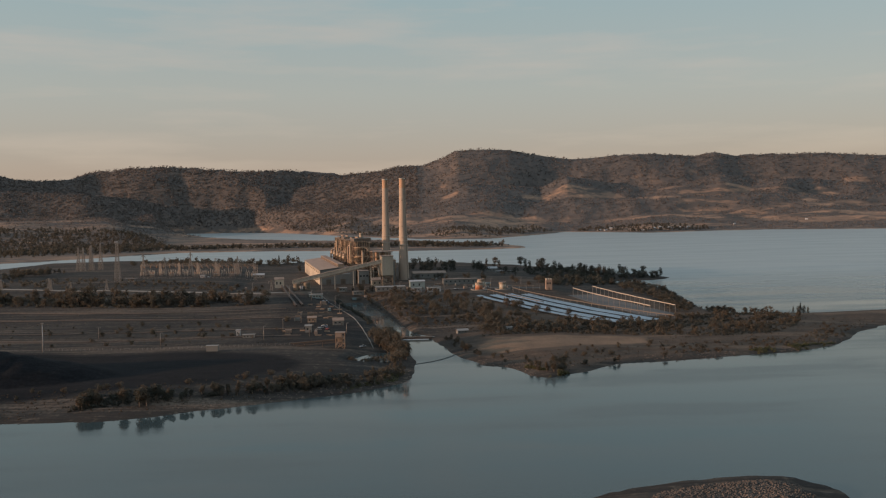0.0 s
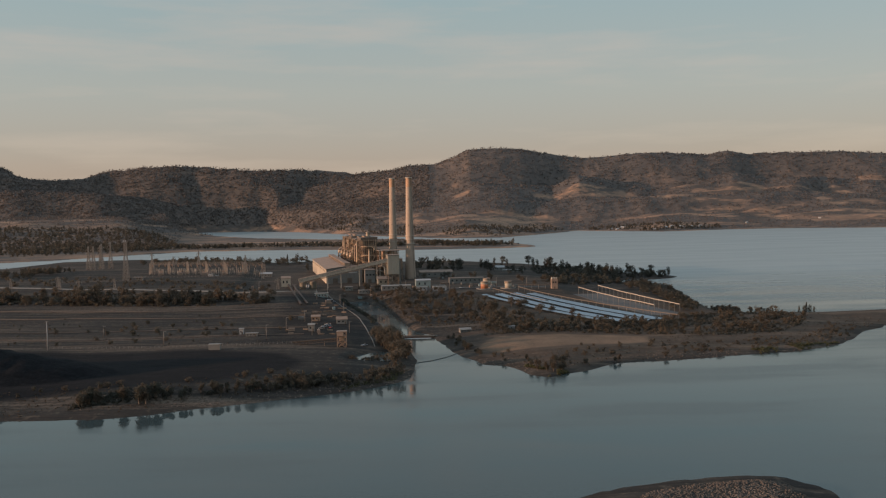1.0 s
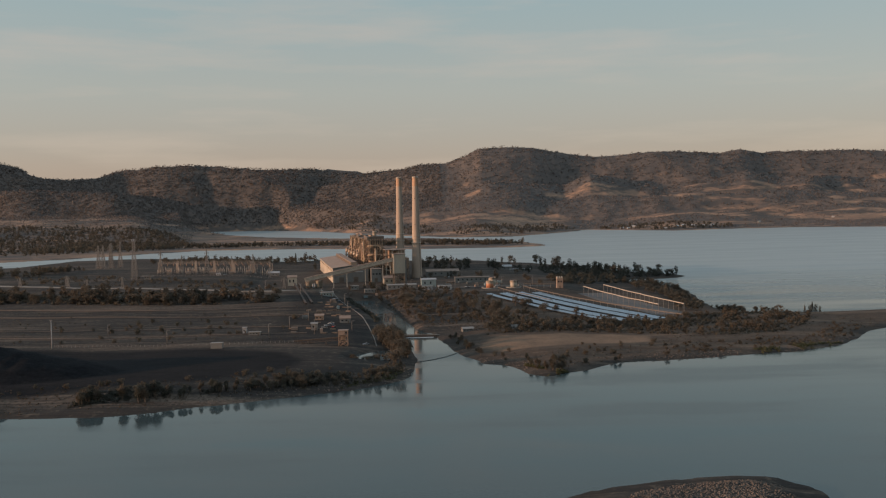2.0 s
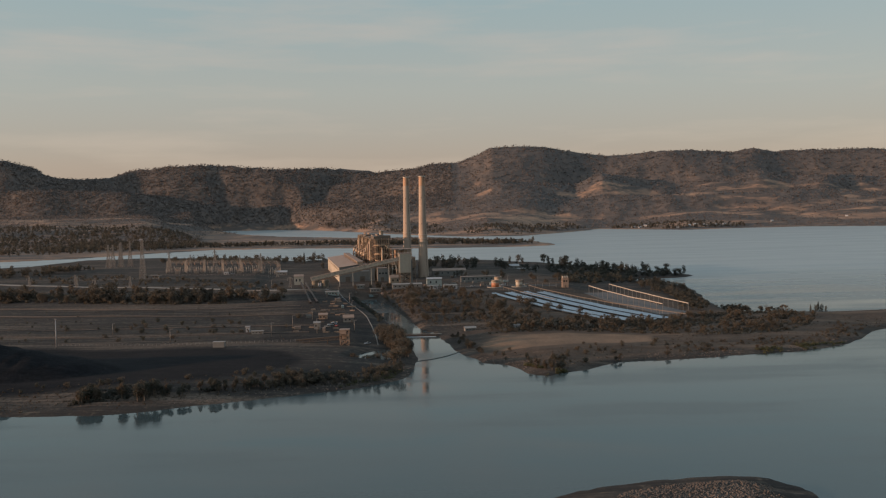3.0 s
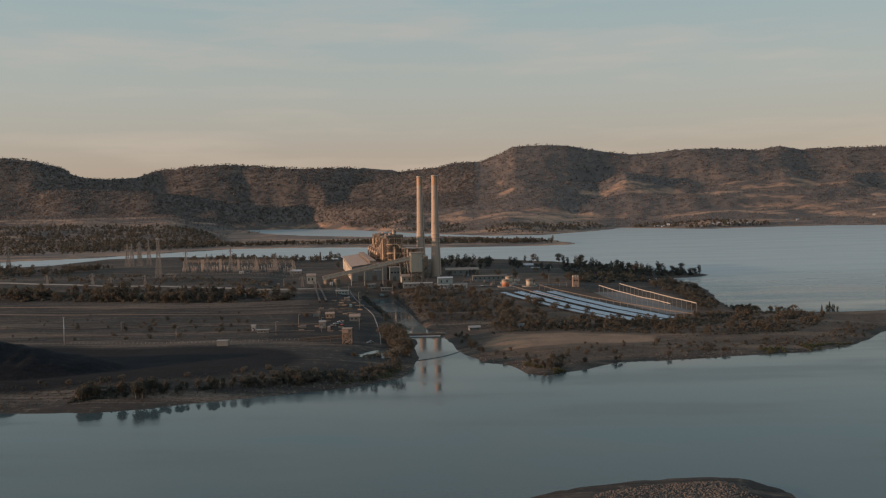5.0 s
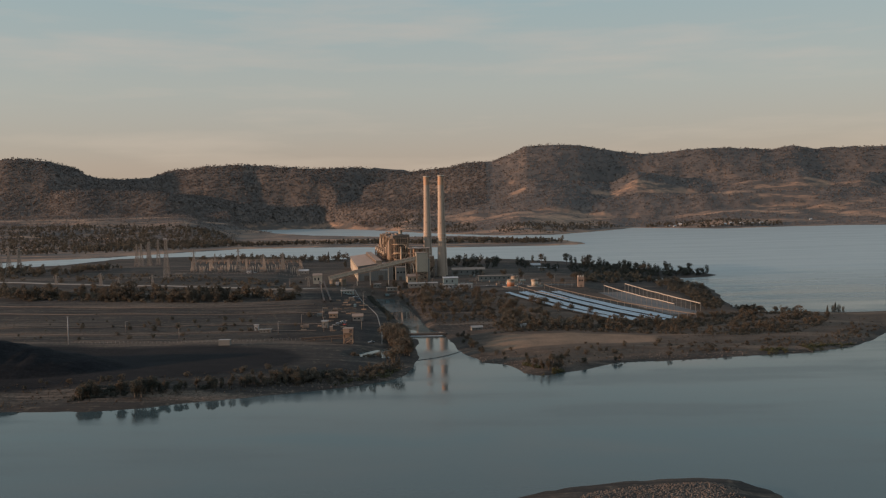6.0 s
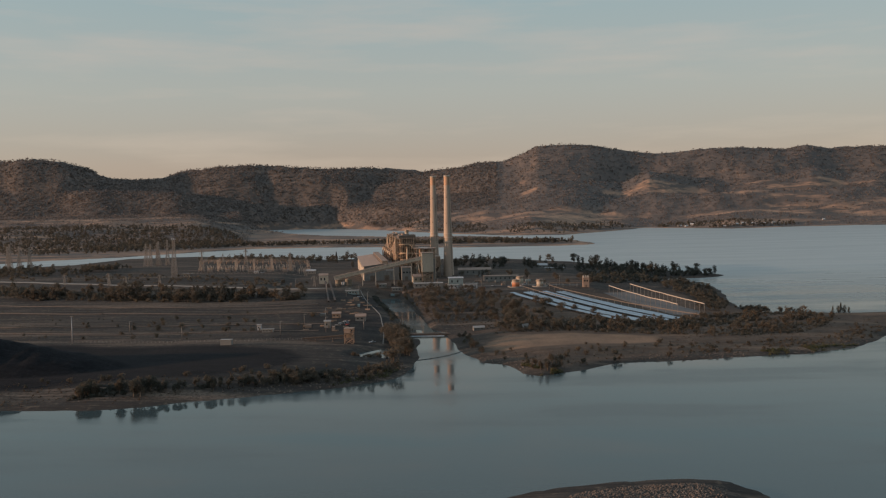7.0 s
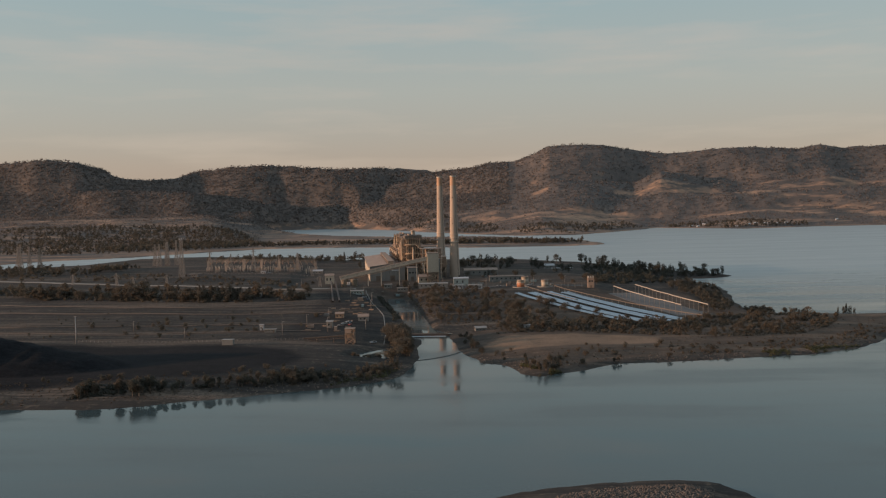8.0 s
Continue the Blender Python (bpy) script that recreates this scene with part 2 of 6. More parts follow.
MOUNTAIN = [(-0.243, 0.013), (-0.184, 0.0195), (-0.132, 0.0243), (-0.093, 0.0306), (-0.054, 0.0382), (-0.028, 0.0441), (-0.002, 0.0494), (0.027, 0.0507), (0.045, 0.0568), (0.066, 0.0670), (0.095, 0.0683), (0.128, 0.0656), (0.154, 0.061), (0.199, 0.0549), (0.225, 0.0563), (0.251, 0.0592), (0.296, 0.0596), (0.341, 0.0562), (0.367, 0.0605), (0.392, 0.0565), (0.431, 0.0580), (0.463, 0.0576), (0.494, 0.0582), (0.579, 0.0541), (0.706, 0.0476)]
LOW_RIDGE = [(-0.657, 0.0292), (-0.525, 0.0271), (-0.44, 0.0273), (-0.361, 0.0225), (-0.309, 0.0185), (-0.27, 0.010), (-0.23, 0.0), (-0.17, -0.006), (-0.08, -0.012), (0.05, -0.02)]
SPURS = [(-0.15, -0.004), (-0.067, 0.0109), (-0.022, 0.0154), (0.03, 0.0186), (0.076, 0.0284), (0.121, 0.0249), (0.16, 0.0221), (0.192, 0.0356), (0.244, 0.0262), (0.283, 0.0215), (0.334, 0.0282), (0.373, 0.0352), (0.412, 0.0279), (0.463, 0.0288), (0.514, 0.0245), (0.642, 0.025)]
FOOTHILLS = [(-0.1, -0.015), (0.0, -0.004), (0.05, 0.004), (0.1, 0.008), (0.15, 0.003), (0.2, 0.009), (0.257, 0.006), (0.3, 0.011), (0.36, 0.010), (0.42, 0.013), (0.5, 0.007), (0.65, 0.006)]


def inland(poly, x, y):
    """Signed distance to the outline of poly, positive inside."""
    p = np.array(poly, float)
    q = np.roll(p, -1, 0)
    best, inside = np.full(x.shape, 1e12), np.zeros(x.shape, bool)
    for (ax, ay), (bx, by) in zip(p, q):
        dx, dy = bx - ax, by - ay
        u = np.clip(((x - ax) * dx + (y - ay) * dy) / (dx * dx + dy * dy), 0, 1)
        best = np.minimum(best, (x - ax - u * dx) ** 2 + (y - ay - u * dy) ** 2)
        if ay != by:
            inside ^= ((ay > y) != (by > y)) & (x < ax + (y - ay) / dy * dx)
    return np.where(inside, 1, -1) * np.sqrt(best)


def smooth(v, a, b):
    u = np.clip((v - a) / (b - a), 0, 1)
    return u * u * (3 - 2 * u)


TABLES = {}


def lattice(x, y, seed):
    """Smooth value noise, 0 to 1."""
    if seed not in TABLES:
        TABLES[seed] = np.random.default_rng(seed).random((256, 256))
    table = TABLES[seed]
    i, j = np.floor(x).astype(int), np.floor(y).astype(int)
    u, v = x - i, y - j
    u, v = u * u * (3 - 2 * u), v * v * (3 - 2 * v)
    g = lambda a, b: table[a % 256, b % 256]
    return (g(i, j) * (1 - u) + g(i + 1, j) * u) * (1 - v) + (g(i, j + 1) * (1 - u) + g(i + 1, j + 1) * u) * v


def rough(x, y, size, seed, octaves=4):
    total = 0
    for k in range(octaves):
        total = total + (lattice(x / size * 2 ** k + 31 * k, y / size * 2 ** k + 17 * k, seed + k) - 0.5) / 2 ** k
    return total


def land(x, y):
    """Height of the ground, and its zones: coal, bare earth, wood, far grassland."""
    x, y = np.asarray(x, float), np.asarray(y, float)
    wob = rough(x, y, 40, 5) * 7
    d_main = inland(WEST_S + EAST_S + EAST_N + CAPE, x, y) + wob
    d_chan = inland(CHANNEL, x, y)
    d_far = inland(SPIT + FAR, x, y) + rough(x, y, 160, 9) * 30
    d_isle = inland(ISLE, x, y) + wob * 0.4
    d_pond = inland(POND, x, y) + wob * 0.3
    # the power station's land
    plain = 4.5 + 8.0 * smooth(y, 740, 1010) * smooth(-x, -330, -40) + 3.0 * smooth(-x, 20, 120) + 3 * smooth(-x, 200, 420) * smooth(y, 950, 1200)
    plain = plain + rough(x, y, 120, 21) * 2.5 * smooth(np.abs(x + 60), 60, 160)
    plain = plain - 8.5 * smooth(y, 1330, 1620) * smooth(-x, 150, 300)
    terrace = smooth(inland([(-215, 1000), (-30, 985), (140, 960), (150, 1100), (60, 1340), (-250, 1350), (-225, 1100)], x, y), -25, 5)
    plain = plain * (1 - terrace) + 12.9 * terrace
    shore = 1.5 * np.tanh(d_main / 6) + (plain - 1.5) * smooth(d_main, 4, 50)
    shore = np.where(d_main > 0, shore, np.maximum(-6, d_main * 0.22))
    shore = np.where(d_main > -5, np.minimum(shore, 1.9 + 0.3 * np.clip(-d_chan - 2, 0, None)), shore)
    cut = smooth(d_chan, -7, 1)
    shore = shore * (1 - cut) + np.minimum(shore, -0.5) * cut
    cut = smooth(d_pond, -5, 1)
    shore = shore * (1 - cut) + np.minimum(shore, 2.4) * cut
    # coal stockpile
    ridge = np.hypot(np.maximum(x + 330, 0) / 112, (y - 545) / 36)
    pile = 23 * np.clip(1.1 - ridge, 0, 1) ** 0.85 + (np.abs(rough(x - y * 0.3, y * 0.2, 9, 77, 3)) * -4.0 + rough(x, y, 30, 79) * 1.5) * smooth(1.0 - ridge, 0, 0.25)
    shore = shore + pile
    # island in front
    isle = np.where(d_isle > 0, 1.0 * np.tanh(d_isle / 5) + 2.2 * smooth(d_isle, 5, 22) + rough(x, y, 9, 3) * 0.5, np.maximum(-6, d_isle * 0.25))
    # far shore, fields and the hills behind them, one ridge before another
    left = smooth(-x, -150, 350)
    rolling = np.clip(rough(x, y, 420, 61, 3) + 0.25, 0, 1) * 34 + rough(x, y, 110, 67, 3) * 7
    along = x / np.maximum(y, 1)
    inner = np.maximum(smooth(-along, 0.26, 0.34), smooth(y, 4150, 4350))
    climb = np.interp(y, (2300, 3000, 3500, 4000, 4400), (2, 14, 38, 62, 80)) * left * inner + (0.085 * np.clip(d_far - 40, 0, 900)) * (1 - left)
    fields = 2.0 * np.tanh(d_far / 25) + (climb + rolling * smooth(d_far, 60, 500) * np.maximum(1 - left, inner * 0.5)) * smooth(y, 2300, 3300)
    hills = 0 * x
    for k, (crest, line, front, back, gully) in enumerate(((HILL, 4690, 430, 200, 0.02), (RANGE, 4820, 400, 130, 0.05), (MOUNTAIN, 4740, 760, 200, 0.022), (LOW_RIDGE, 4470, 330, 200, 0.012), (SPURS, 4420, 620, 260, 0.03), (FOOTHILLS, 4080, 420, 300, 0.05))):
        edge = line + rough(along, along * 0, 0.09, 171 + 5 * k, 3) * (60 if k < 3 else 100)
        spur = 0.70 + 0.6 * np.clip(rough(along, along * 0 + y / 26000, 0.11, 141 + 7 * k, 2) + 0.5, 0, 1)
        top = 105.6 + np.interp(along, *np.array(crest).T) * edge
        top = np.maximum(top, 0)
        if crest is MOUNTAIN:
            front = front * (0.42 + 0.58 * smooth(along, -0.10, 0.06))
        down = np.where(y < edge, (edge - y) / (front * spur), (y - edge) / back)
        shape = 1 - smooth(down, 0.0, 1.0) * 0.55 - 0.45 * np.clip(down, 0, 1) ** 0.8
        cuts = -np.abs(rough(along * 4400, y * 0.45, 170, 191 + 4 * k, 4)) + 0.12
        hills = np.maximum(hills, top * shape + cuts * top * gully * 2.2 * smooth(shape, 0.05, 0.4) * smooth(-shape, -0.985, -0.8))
    hills = hills + rough(x, y, 80, 199, 3) * 4 * smooth(hills, 40, 110) * smooth(-y, -4700, -4560)
    far = np.maximum(fields, 1.6 + rough(x, y, 90, 63) * 1.2)
    far = np.maximum(far, hills) + 0.25 * np.minimum(far, hills) * smooth(-hills, -160, -60)
    far = np.where(d_far > 0, np.minimum(far, 1.2 + np.clip(d_far, 0, None) * (0.3 + 0.7 * smooth(y, 4150, 4400) + 0.6 * smooth(y, 4600, 4780))), np.maximum(-8, d_far * 0.08))
    h = np.maximum(np.maximum(shore, isle), far)
    # zones
    coal = np.maximum(smooth(1.25 - ridge, 0, 0.1), smooth(inland([(-420, 468), (-240, 480), (-140, 508), (-100, 538), (-92, 570), (-112, 604), (-170, 622), (-420, 640)], x, y) + wob, -3, 10))
    coal = coal * (d_main > 12)
    yard = smooth(inland([(-140, 640), (-60, 630), (-62, 760), (-96, 960), (-20, 1010), (140, 960), (150, 1080), (20, 1330), (-230, 1330), (-190, 1000), (-150, 900)], x, y) + wob, -6, 8) * 0.65
    beach = smooth(-d_main, -11, -6) * (d_main > -30) + smooth(-d_isle, -9, -6) * (d_isle > -30) + smooth(-d_far, -45, -28) * (d_far > -80)
    clearing = smooth(inland([(25, 633), (41, 668), (90, 675), (132, 664), (151, 650), (146, 625), (82, 616), (41, 607)], x, y) + wob, -4, 4)
    coal = np.maximum(coal, yard * 0.75 * smooth(-y, -985, -940))
    headland = 0.30 * smooth(x, 0, 40) * smooth(-y, -980, -900) * smooth(d_main, 4, 14)
    bare = np.clip(yard * 0.22 * smooth(y, 940, 985) + beach * 0.02 + clearing + headland, 0, 1)
    high = smooth(hills - fields * 0.6 + rough(x, y, 160, 99) * 40, 20, 60)
    open_slopes = smooth(rough(x * 0.8, y * 1.3, 190, 91, 5), 0.24, 0.36) * (0.35 + 0.65 * smooth(-hills, -330, -170)) * (1 - 0.6 * left)
    belts = smooth(rough(x, y * 2.6, 380, 95, 4), 0.06, 0.13)
    wood = np.clip(np.maximum(high * (1 - open_slopes), belts * 0.95 * (d_far > 30)), 0, 1)
    wood = np.maximum(wood, left * smooth(y, 2100, 2500) * smooth(-y, -3500, -3250) * smooth(-along, 0.25, 0.29) * smooth(rough(x, y * 1.8, 330, 97, 4), -0.30, -0.16) * 0.97)
    wood = np.maximum(wood, left * smooth(y + rough(x, y, 300, 93) * 160, 4020, 4150) * 0.97)
    wood = wood * smooth(d_far, 15, 40)
    is_far = (d_far > -60).astype(float)
    return h, coal * (1 - is_far), bare, wood * is_far, is_far


def steps(*runs):
    """Grid lines: (from, to, step) one after another."""
    out_ = []
    for a, b, s in runs:
        out_.extend(np.linspace(a, b, max(2, round((b - a) / s) + 1))[:-1])
    return np.array(out_ + [runs[-1][1]])


def build_ground():
    """One sheet whose columns fan out with distance."""
    xs = steps((-4200, -1150, 120), (-1150, -400, 6), (-400, 420, 3.3), (420, 1150, 6), (1150, 4200, 120))
    ys = steps((-3000, 200, 200), (200, 430, 4), (430, 760, 3.2), (760, 1300, 4.8), (1300, 1900, 10), (1900, 3400, 22), (3400, 4990, 15))
    gx, gy = np.meshgrid(xs, ys)
    gx = gx * np.maximum(1, gy / 1900)
    h, *zones = land(gx, gy)
    nx, ny = len(xs), len(ys)
    me = bpy.data.meshes.new("ground")
    me.vertices.add(nx * ny)
    me.vertices.foreach_set("co", np.stack([gx, gy, h], -1).astype(np.float32).ravel())
    i = np.arange(nx * ny).reshape(ny, nx)
    quads = np.stack([i[:-1, :-1], i[:-1, 1:], i[1:, 1:], i[1:, :-1]], -1).reshape(-1, 4)
    me.loops.add(quads.size)
    me.loops.foreach_set("vertex_index", quads.ravel().astype(np.int32))
    me.polygons.add(len(quads))
    me.polygons.foreach_set("loop_start", np.arange(0, quads.size, 4, dtype=np.int32))
    me.polygons.foreach_set("use_smooth", np.ones(len(quads), bool))
    me.update(calc_edges=True)
    col = me.color_attributes.new("zone", "FLOAT_COLOR", "POINT")
    col.data.foreach_set("color", np.stack(zones, -1).astype(np.float32).ravel())
    me.materials.append(GROUND)
    tagged(new("ground", me), "dry grassland, lake shores and wooded hills", "ground", kind="structure")


def sheet(name, x0, x1, y0, y1, z, material, label):
    bm = bmesh.new()
    bm.faces.new([bm.verts.new(c) for c in ((x0, y0, z), (x1, y0, z), (x1, y1, z), (x0, y1, z))])
    return tagged(part(name, bm, material), label, "water", kind="structure")


build_ground()
sheet("pond_water", -64, -40, 584, 622, 2.85, STILL_WATER, "small still pond in the scrub")
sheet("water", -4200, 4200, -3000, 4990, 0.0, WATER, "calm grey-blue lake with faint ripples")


def ground_z(x, y):
    return float(land(np.array([x]), np.array([y]))[0][0])

# ---- more materials ----
RUST = worn("rust_stained_concrete", (0.40, 0.25, 0.16), 0.7, 0.3, 0.85, streak=0.3)
STEEL = worn("weathered_tan_steel", (0.29, 0.20, 0.138), 0.5, 0.3, 0.7)
TAN = worn("tan_duct_cladding", (0.41, 0.295, 0.195), 0.6, 0.25, 0.6, streak=0.3)
DARK_STEEL = worn("dark_brown_steel", (0.11, 0.085, 0.065), 0.6, 0.3, 0.65)
DUCT = worn("pale_duct_cladding", (0.40, 0.345, 0.28), 0.75, 0.2, 0.55, streak=0.3)
ROOFING = worn("sun_bleached_metal_roof", (0.25, 0.185, 0.145), 0.72, 0.12, 0.95)
GREY_WALL = worn("grey_green_cladding", (0.155, 0.155, 0.145), 0.8, 0.15, 0.7, streak=0.3)
DULL_GLASS = worn("dark_window_glass", (0.03, 0.034, 0.038), 0.8, 0.5, 0.12)
GALV = worn("galvanised_steel", (0.25, 0.225, 0.20), 0.75, 0.5, 0.5, 0.3)
WHITE = worn("dusty_white_paint", (0.32, 0.33, 0.335), 0.8, 0.3, 0.85)
TEAL = worn("pale_teal_cladding", (0.17, 0.225, 0.23), 0.8, 0.2, 0.6)
ORANGE = worn("orange_tank_paint", (0.38, 0.155, 0.078), 0.7, 0.3, 0.55, streak=0.3)
ASPHALT = worn("worn_asphalt", (0.060, 0.058, 0.055), 0.7, 0.15, 0.9)
PALE_ROAD = worn("pale_gravel_road", (0.20, 0.18, 0.155), 0.8, 0.2, 0.9)
KERB = worn("concrete_kerb", (0.20, 0.185, 0.165), 0.75, 0.4, 0.9)
GRAVEL = worn("grey_gravel", (0.10, 0.095, 0.09), 0.75, 0.2, 0.95)
TIMBER = worn("sleeper_timber", (0.10, 0.075, 0.055), 0.6, 0.8, 0.9)
BALLAST = worn("rail_ballast", (0.045, 0.038, 0.033), 0.7, 0.8, 0.95)
BLACK = worn("black_rubber", (0.02, 0.02, 0.02), 0.7, 1.0, 0.8)
CAR_RED = worn("faded_red_paint", (0.30, 0.05, 0.04), 0.8, 0.8, 0.4)
CAR_BLUE = worn("dark_blue_paint", (0.05, 0.07, 0.12), 0.8, 0.8, 0.35)
MIRROR = worn("dusty_solar_mirror", (0.30, 0.355, 0.42), 0.7, 0.2, 0.3, 1.0)
FOAM = worn("white_foam", (0.34, 0.39, 0.41), 0.7, 0.9, 0.6)

# ---- power station ----
FLOOR_Z = 12.9
STATION = Matrix.Translation((-129, 1090, FLOOR_Z)) @ Matrix.Rotation(radians(10.2), 4, "Z")


def at_station(u, v, w=0.0, turn=0.0):
    return STATION @ Matrix.Translation((u, v, w)) @ Matrix.Rotation(radians(turn), 4, "Z")


def rail(bm, x0, x1, y0, y1, z):
    """Hand rail round the edge of a platform."""
    for a, b in (((x0, y0), (x1, y0)), ((x1, y0), (x1, y1)), ((x1, y1), (x0, y1)), ((x0, y1), (x0, y0))):
        bar(bm, (*a, z + 1.1), (*b, z + 1.1), 0.12)
        bar(bm, (*a, z), (*a, z + 1.1), 0.12)


def tube(bm, points, r, n=10):
    """Round pipe through points, with closed ends at each joint."""
    for a, b in zip(points, points[1:]):
        a, b = Vector(a), Vector(b)
        way = b - a
        m = Matrix.Translation(a) @ way.to_track_quat("Z", "Y").to_matrix().to_4x4()
        sub = bmesh.ops.create_cone(bm, cap_ends=True, segments=n, radius1=r, radius2=r, depth=way.length, matrix=m @ Matrix.Translation((0, 0, way.length / 2)))
        for v in sub["verts"]:
            for f in v.link_faces:
                f.smooth = len(f.verts) == 4
    return bm


def chimney(u, v, top):
    c = thing("chimney", at_station(u, v, -0.4), "tall tapered concrete chimney with a rust-stained rim", "chimney", "chimneys")
    h = top - FLOOR_Z
    r0, r1 = 7.0, 3.85
    rad = lambda z: r1 + (r0 - r1) * (1 - z / h) ** 1.35
    part("shaft", lathe(bmesh.new(), [(rad(z), z) for z in np.linspace(0, h - 12, 16)], 36, False), CONCRETE, c)
    part("stained_band", lathe(bmesh.new(), [(rad(h - 12), h - 12), (rad(h - 5), h - 5), (rad(h), h)], 36, False), RUST, c, "rust-stained upper band")
    part("rim", lathe(bmesh.new(), [(r1 - 0.8, h - 2), (r1 - 0.8, h + 0.6), (r1 + 0.35, h + 0.6), (r1 + 0.35, h - 0.9), (r1, h - 0.9)], 36, False), DUCT, c)
    for z in (46.0, 51.0, 56.0):
        r = rad(z)
        part("platform", lathe(bmesh.new(), [(r, z), (r + 0.6, z), (r + 0.6, z + 0.9), (r + 0.48, z + 0.9), (r + 0.48, z + 0.25), (r, z + 0.25)], 36, False), DUCT, c, "pale ring platform with parapet")
    for z in (70.0, 104.0):
        bm = bmesh.new()
        a = -2.0
        box(bm, -0.4, 0.4, -0.2, 0.2, 0, 1.3, Matrix.Translation((rad(z) * math.cos(a), rad(z) * math.sin(a), z)) @ Matrix.Rotation(a + math.pi / 2, 4, "Z"))
        part("inspection_hatch", bm, DARK_STEEL, c)
    bm = bmesh.new()
    a = -1.0
    for s in (-0.3, 0.3):
        bar(bm, ((rad(2) + 0.3) * math.cos(a) + s, (rad(2) + 0.3) * math.sin(a), 2), ((rad(h) + 0.3) * math.cos(a) + s, (rad(h) + 0.3) * math.sin(a), h), 0.15)
    for z in np.arange(3, h - 1, 2.2):
        r = rad(z) + 0.3
        bar(bm, (r * math.cos(a) - 0.3, r * math.sin(a), z), (r * math.cos(a) + 0.3, r * math.sin(a), z), 0.12)
    part("ladder", bm, DARK_STEEL, c)


chimney(113.3, 35.5, 145.6)
chimney(105.3, 123.3, 147.7)


def boiler_unit(k):
    rng = random.Random(40 + k)
    top = (1.5, -1.0, 0.6, -0.4)[k]
    c = thing("boiler_house", at_station(46, 30 + 52 * k), "open steel boiler house crowded with ducts and pipes", "boiler house", "boiler row")
    part("furnace", box(bmesh.new(), 5, 21, 1.5, 38, 12, 50), DARK_STEEL, c, "rust-streaked furnace casing")
    bm = bmesh.new()
    for j in range(7):
        box(bm, 4.7, 21.3, 1.2, 38.3, 14 + 5.2 * j, 14.6 + 5.2 * j)
    part("buckstay", bm, STEEL, c)
    for i, u in enumerate((0, 9, 18, 26)):
        for v in (0, 14, 28, 41):
            part("column", box(bmesh.new(), u - 0.45, u + 0.45, v - 0.45, v + 0.45, 0, 52 if u < 22 else 40), STEEL, c)
    for v in (4.5, 9, 18.5, 23, 33, 37):
        part("hanger_column", box(bmesh.new(), -1.5, -1.05, v - 0.3, v + 0.3, 0, 52.5), TAN, c)
    for u in (3, 6, 12, 15, 21):
        part("hanger_column", box(bmesh.new(), u - 0.3, u + 0.3, -1.5, -1.05, 0, 52.5), TAN, c)
    for z in (9, 15, 21, 27, 33, 39, 45, 51):
        far = 26 if z < 40 else 22
        for x0, x1, y0, y1 in ((-1, 5, -1, 42), (5, far, -1, 5), (5, far, 37, 42)):
            part("platform", box(bmesh.new(), x0, x1, y0, y1, z, z + 0.35), STEEL if z % 2 else DARK_STEEL, c)
        bm = bmesh.new()
        rail(bm, -1, far, -1, 42, z + 0.3)
        part("handrail", bm, STEEL, c)
    for j, z in enumerate((0, 15, 27, 39)):
        bm = bmesh.new()
        for u in (0, 9, 18):
            a, b = ((u, 0, z), (u + 8.5, 0, z + 12)) if (j + u) % 2 else ((u + 8.5, 0, z), (u, 0, z + 12))
            if b[2] <= 51:
                bar(bm, a, b, 0.4)
        for v in (0, 14, 28):
            bar(bm, (0, v, z), (0, v + 13, min(z + 12, 51)), 0.4)
        part("brace", bm, DARK_STEEL, c)
    v, h = rng.uniform(4, 14), rng.uniform(34, 52)
    part("flue", tube(bmesh.new(), [(-2.4, v, 6), (-2.4, v, h)], rng.uniform(1.1, 1.7), 14), TAN, c, "tan round flue")
    v, h = rng.uniform(24, 38), rng.uniform(20, 46)
    part("flue", tube(bmesh.new(), [(-2.6, v, 4), (-2.6, v, h), (4, v, h + 3)], rng.uniform(0.8, 1.4), 14), STEEL, c, "brown round flue")
    part("flue", tube(bmesh.new(), [(12, -2.4, 8), (12, -2.4, 38), (12, 5, 41)], 1.3, 14), TAN, c, "tan round flue")
    for j in range(30):
        z, v = rng.uniform(6, 48), rng.uniform(0, 40)
        side = rng.random() < 0.55
        pts = [(-1.3 - rng.random(), v, z), (-1.3, min(41, v + rng.uniform(5, 16)), z), (-1.3, min(41, v + 6), z - rng.uniform(4, 9))] if side else [(rng.uniform(0, 10), -1.6, z), (rng.uniform(14, 24), -1.6, z), (rng.uniform(14, 24), -1.6, max(2, z - 9))]
        part("pipe", tube(bmesh.new(), pts, rng.uniform(0.25, 0.6), 8), TAN if rng.random() < 0.5 else DARK_STEEL, c)
    for z in (16, 26, 36, 46):
        part("cabin", box(bmesh.new(), -1.6, 1.5, 16, 20, z, z + 4.5), TAN, c)
        part("cabin", box(bmesh.new(), 19, 22.5, -1.7, 1.5, z - 6, z - 2), STEEL, c)
    bm = bmesh.new()
    vs = [bm.verts.new(p) for p in ((2, 2, 51.4), (24, 2, 51.4), (24, 39, 51.4), (2, 39, 51.4), (2, 2, 53.6 + top), (24, 2, 54.6 + top), (24, 39, 54.6 + top), (2, 39, 53.6 + top))]
    for f in ((3, 2, 1, 0), (4, 5, 6, 7), (0, 1, 5, 4), (1, 2, 6, 5), (2, 3, 7, 6), (3, 0, 4, 7)):
        bm.faces.new([vs[i] for i in f])
    part("penthouse", bm, DARK_STEEL, c)
    part("drum", tube(bmesh.new(), [(8, 6, 55 + top), (8, 34, 55 + top)], 0.9, 14), STEEL, c)
